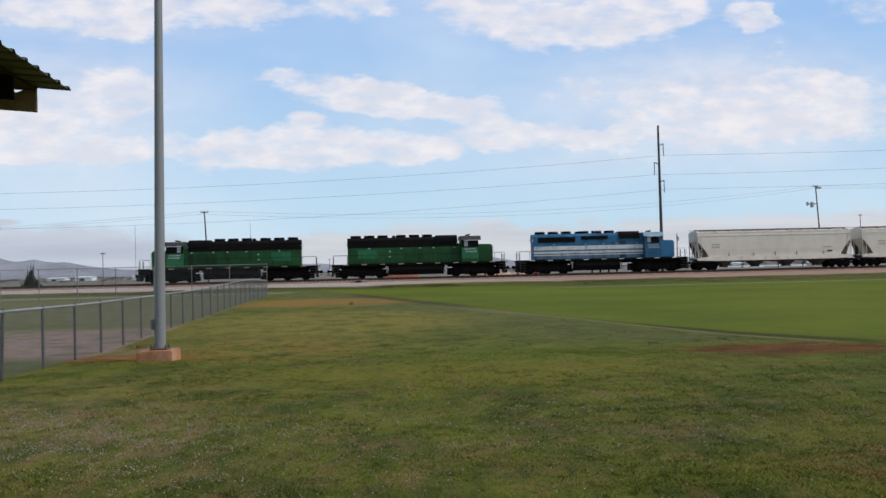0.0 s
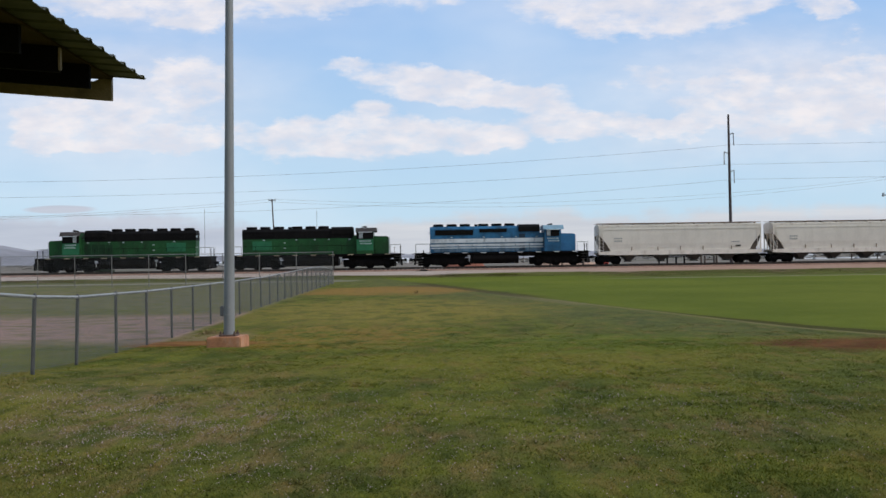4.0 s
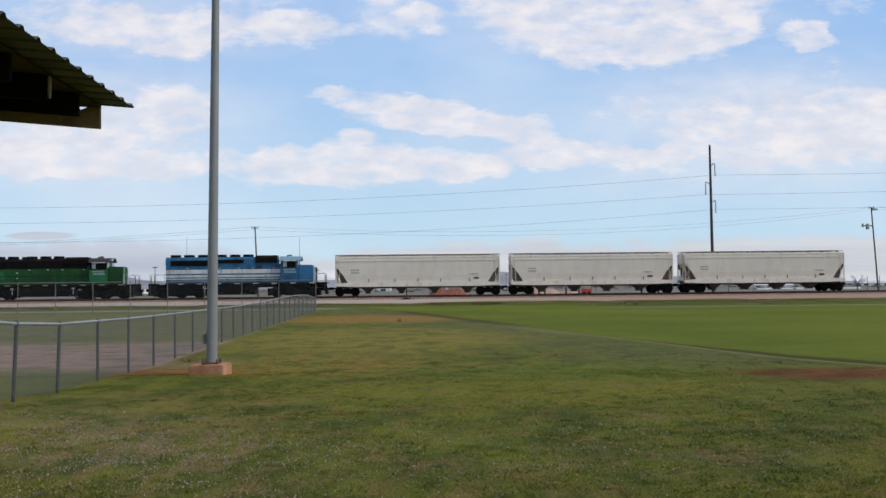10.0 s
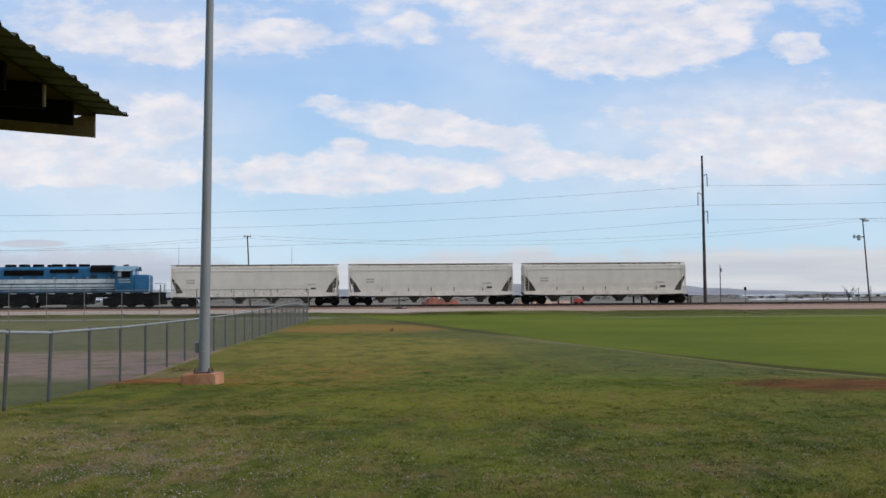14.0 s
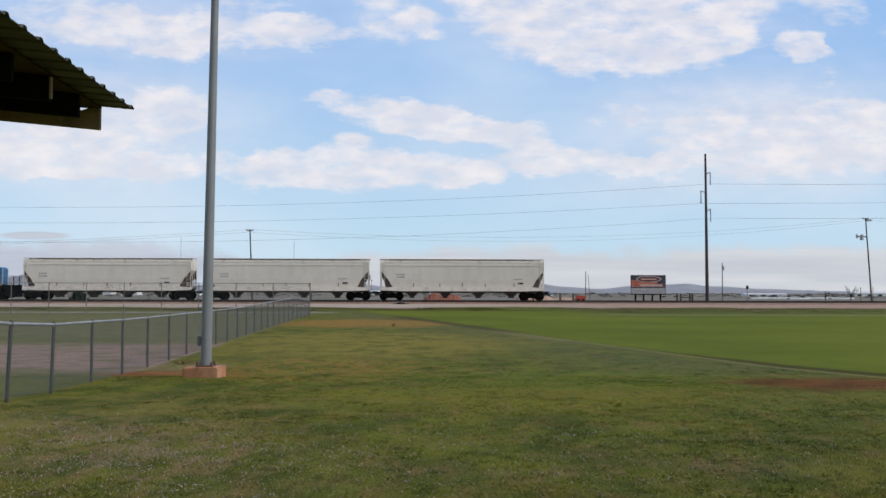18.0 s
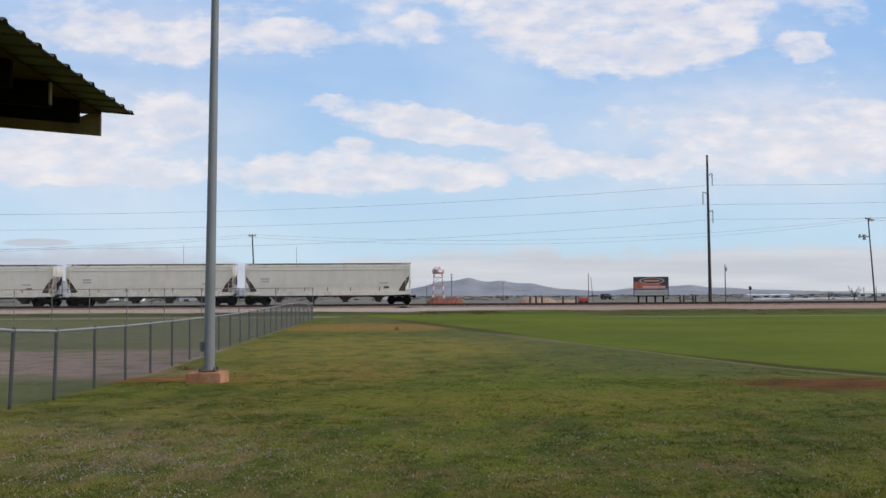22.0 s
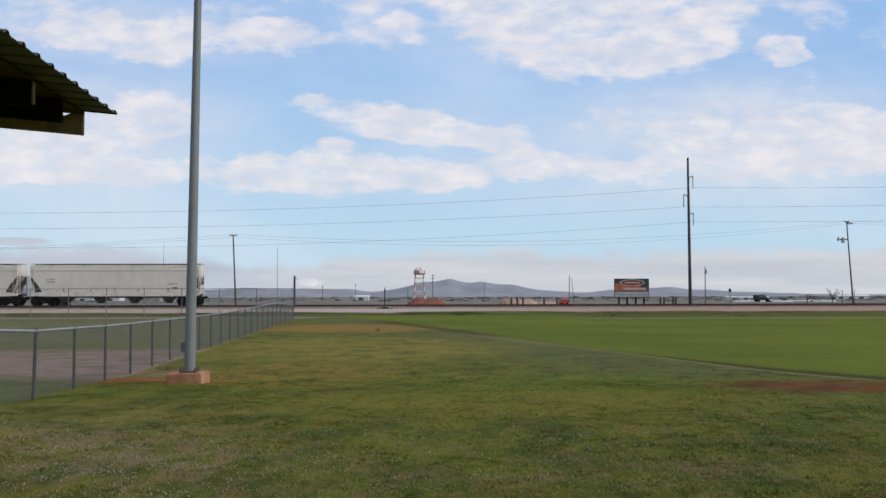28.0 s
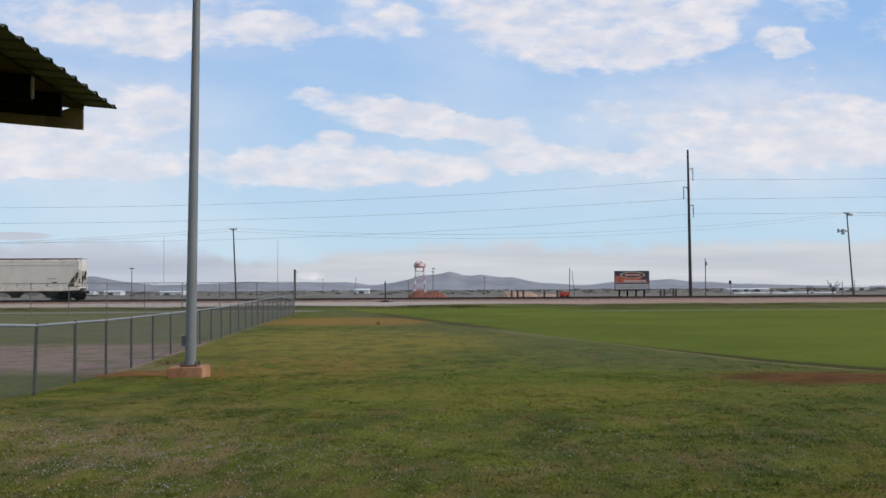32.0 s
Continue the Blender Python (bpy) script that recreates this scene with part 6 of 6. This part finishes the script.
def grass_tuft(x, y):
    rg = np.random.default_rng(61)
    bm = B()
    for _ in range(130):
        px_, py_ = rg.normal(x, 0.15), rg.normal(y, 0.12)
        z = float(ground_z(px_, py_)) - 0.02
        an, w, h = rg.uniform(0, 6.28), rg.uniform(0.006, 0.014), rg.uniform(0.08, 0.22)
        dx_, dy_ = math.cos(an) * w, math.sin(an) * w
        lean = rg.normal(0, 0.09, 2)
        bm.faces.new([bm.verts.new(p) for p in ((px_ - dx_, py_ - dy_, z), (px_ + dx_, py_ + dy_, z), (px_ + lean[0], py_ + lean[1], z + h))])
    solo("grass_tuft", bm, M["verge"], "tall unmown grass tuft at the foot of the fence", "grass tuft", kind="stuff")


def verge():
    """Rough unmown strip between the field and the railway."""
    rng = np.random.default_rng(47)
    n = 45000
    s_, v_ = rng.uniform(-75, 80, n), 104.5 + 5.6 * rng.uniform(0, 1, n) ** 0.8 - TRACK_V
    v_ = np.where(s_ > 15, 110.3 - TRACK_V - (110.3 - TRACK_V - v_) * 2.4, v_)
    x = TU.x * s_ + TV.x * (TRACK_V + v_)
    y = TU.y * s_ + TV.y * (TRACK_V + v_)
    z = ground_z(x, y) - 0.02
    gap = np.sin(s_ * 0.21 + 1.7 * np.sin(s_ * 0.067)) + 0.6 * np.sin(s_ * 0.53 + v_ * 0.9) + rng.normal(0, 0.35, n)
    x, y, z, s_ = x[gap > -0.35], y[gap > -0.35], z[gap > -0.35], s_[gap > -0.35]
    n = len(x)
    h = rng.uniform(0.025, 0.06, n) * (0.6 + 0.5 * np.sin(s_ * 0.35 + np.sin(s_ * 0.13) * 2) ** 2)
    an, w = rng.uniform(0, 6.283, n), rng.uniform(0.06, 0.16, n)
    V = np.zeros((n, 3, 3))
    V[:, 0] = np.stack([x - np.cos(an) * w, y - np.sin(an) * w, z], -1)
    V[:, 1] = np.stack([x + np.cos(an) * w, y + np.sin(an) * w, z], -1)
    V[:, 2] = np.stack([x + rng.normal(0, 0.30, n), y + rng.normal(0, 0.30, n), z + h], -1)
    me = bpy.data.meshes.new("verge_grass")
    me.from_pydata(V.reshape(-1, 3).tolist(), [], np.arange(3 * n).reshape(-1, 3).tolist())
    me.materials.append(M["verge"])
    tagged(new("verge_grass", me), "rough unmown grass along the railway", "grass", kind="stuff")


M["verge"] = grass_material("rough_grass", ((0.0, (0.090, 0.098, 0.024)), (0.35, (0.130, 0.128, 0.034)), (0.6, (0.185, 0.148, 0.060)), (1.0, (0.28, 0.20, 0.115))), True)
verge()
grass_tuft(-7.2, 29.0)
weed = np.random.default_rng(66)
wx, wy = weed.normal(-2.75, 0.07, 16), weed.normal(61.5, 0.10, 16)
solo("dry_weed_clump", clump_mesh("dry_weed_clump", M["weed"], [(float(a), float(b), float(ground_z(a, b)) - 0.02, 0.07, 0.14) for a, b in zip(wx, wy)], 67, 5), None, "small brown dried weed clump in the lawn", "weed clump")


def flowers(count, seed):
    rng = np.random.default_rng(seed)
    x, y = [], []
    for cx, cy, sx, sy, n in ((-4.4, 12.6, 1.7, 1.1, 0.26), (-2.8, 11.4, 1.6, 0.9, 0.14), (-3.0, 9.4, 1.6, 0.9, 0.14), (1.2, 10.6, 3.0, 1.6, 0.14), (3.0, 12.6, 1.8, 0.9, 0.05), (0.0, 12.5, 6.0, 3.0, 0.34), (4.0, 14.0, 4.0, 3.0, 0.10)):
        k = int(count * n)
        x.append(rng.normal(cx, sx, k))
        y.append(rng.normal(cy, sy, k))
    x, y = np.concatenate(x), np.concatenate(y)
    clot = np.sin(x * 2.9 + 1.3 * np.sin(y * 1.7)) * np.sin(y * 3.7 + 1.1 * np.sin(x * 2.1)) + 0.5 * np.sin(x * 7.1 + y * 3.0) * np.sin(y * 8.3)
    ok = (x + y * 0.057 + 6.0 > 0) & (y > 6) & (clot + rng.normal(0, 0.9, len(x)) > 0.35)
    x, y = x[ok], y[ok]
    z = ground_z(x, y) + rng.uniform(0.02, 0.045, len(x))
    vs, fs = [], []
    for px_, py_, pz_ in zip(x, y, z):
        r = rng.uniform(0.0036, 0.0074)
        tx, ty = rng.normal(0, 0.5, 2)
        n = len(vs)
        vs.append((px_, py_, pz_ + r * 0.6))
        for k in range(5):
            an = k * 1.2566
            dx_, dy_ = math.cos(an) * r, math.sin(an) * r
            vs.append((px_ + dx_, py_ + dy_, pz_ + dx_ * tx + dy_ * ty))
        for k in range(5):
            fs.append((n, n + 1 + k, n + 1 + (k + 1) % 5))
    me = bpy.data.meshes.new("lawn_flowers")
    me.from_pydata(vs, [], fs)
    me.materials.append(M["petal"])
    tagged(new("lawn_flowers", me), "tiny pale lilac flowers scattered in the lawn", "flowers", kind="stuff")


flowers(27000, 51)


# ---------------------------------------------------------------- motion of the train
def motions():
    # the pickup: seconds, place on the plain
    walk(PICKUP, [(t, pose(x, y, 0.10, 0, 0, -46)) for t, x, y in ((0.0, 20.0, 545.0), (23.0, 64.0, 352.0), (25.5, 78.7, 320.0), (27.5, 94.3, 300.0), (28.5, 103.1, 290.0), (29.5, 113.7, 280.0), (30.3, 124.0, 272.0), (32.0, 147.0, 255.0))])
    for car, off, turn in TRAIN:
        sense = 1.0 if turn == 0 else -1.0
        for w, o, radius in [q for q in WHEELS if q[0].parent.parent == car]:
            rows, step = [], 0.14
            for i in range(int(32.0 / step) + 2):
                t = min(32.0, i * step)
                s_ = float(np.interp(t, range(33), TRAIN_S))
                rows.append((t, pose(o, 0, radius, 0, math.degrees(sense * (s_ - TRAIN_S[0]) / radius), 0)))
            walk(w, rows)
        walk(car, [(float(t), Matrix.Translation(on_track(s + off, 0, RAIL_Z)) @ pose(0, 0, 0, 0, 0, TRACK_TURN + turn)) for t, s in enumerate(TRAIN_S)])


motions()
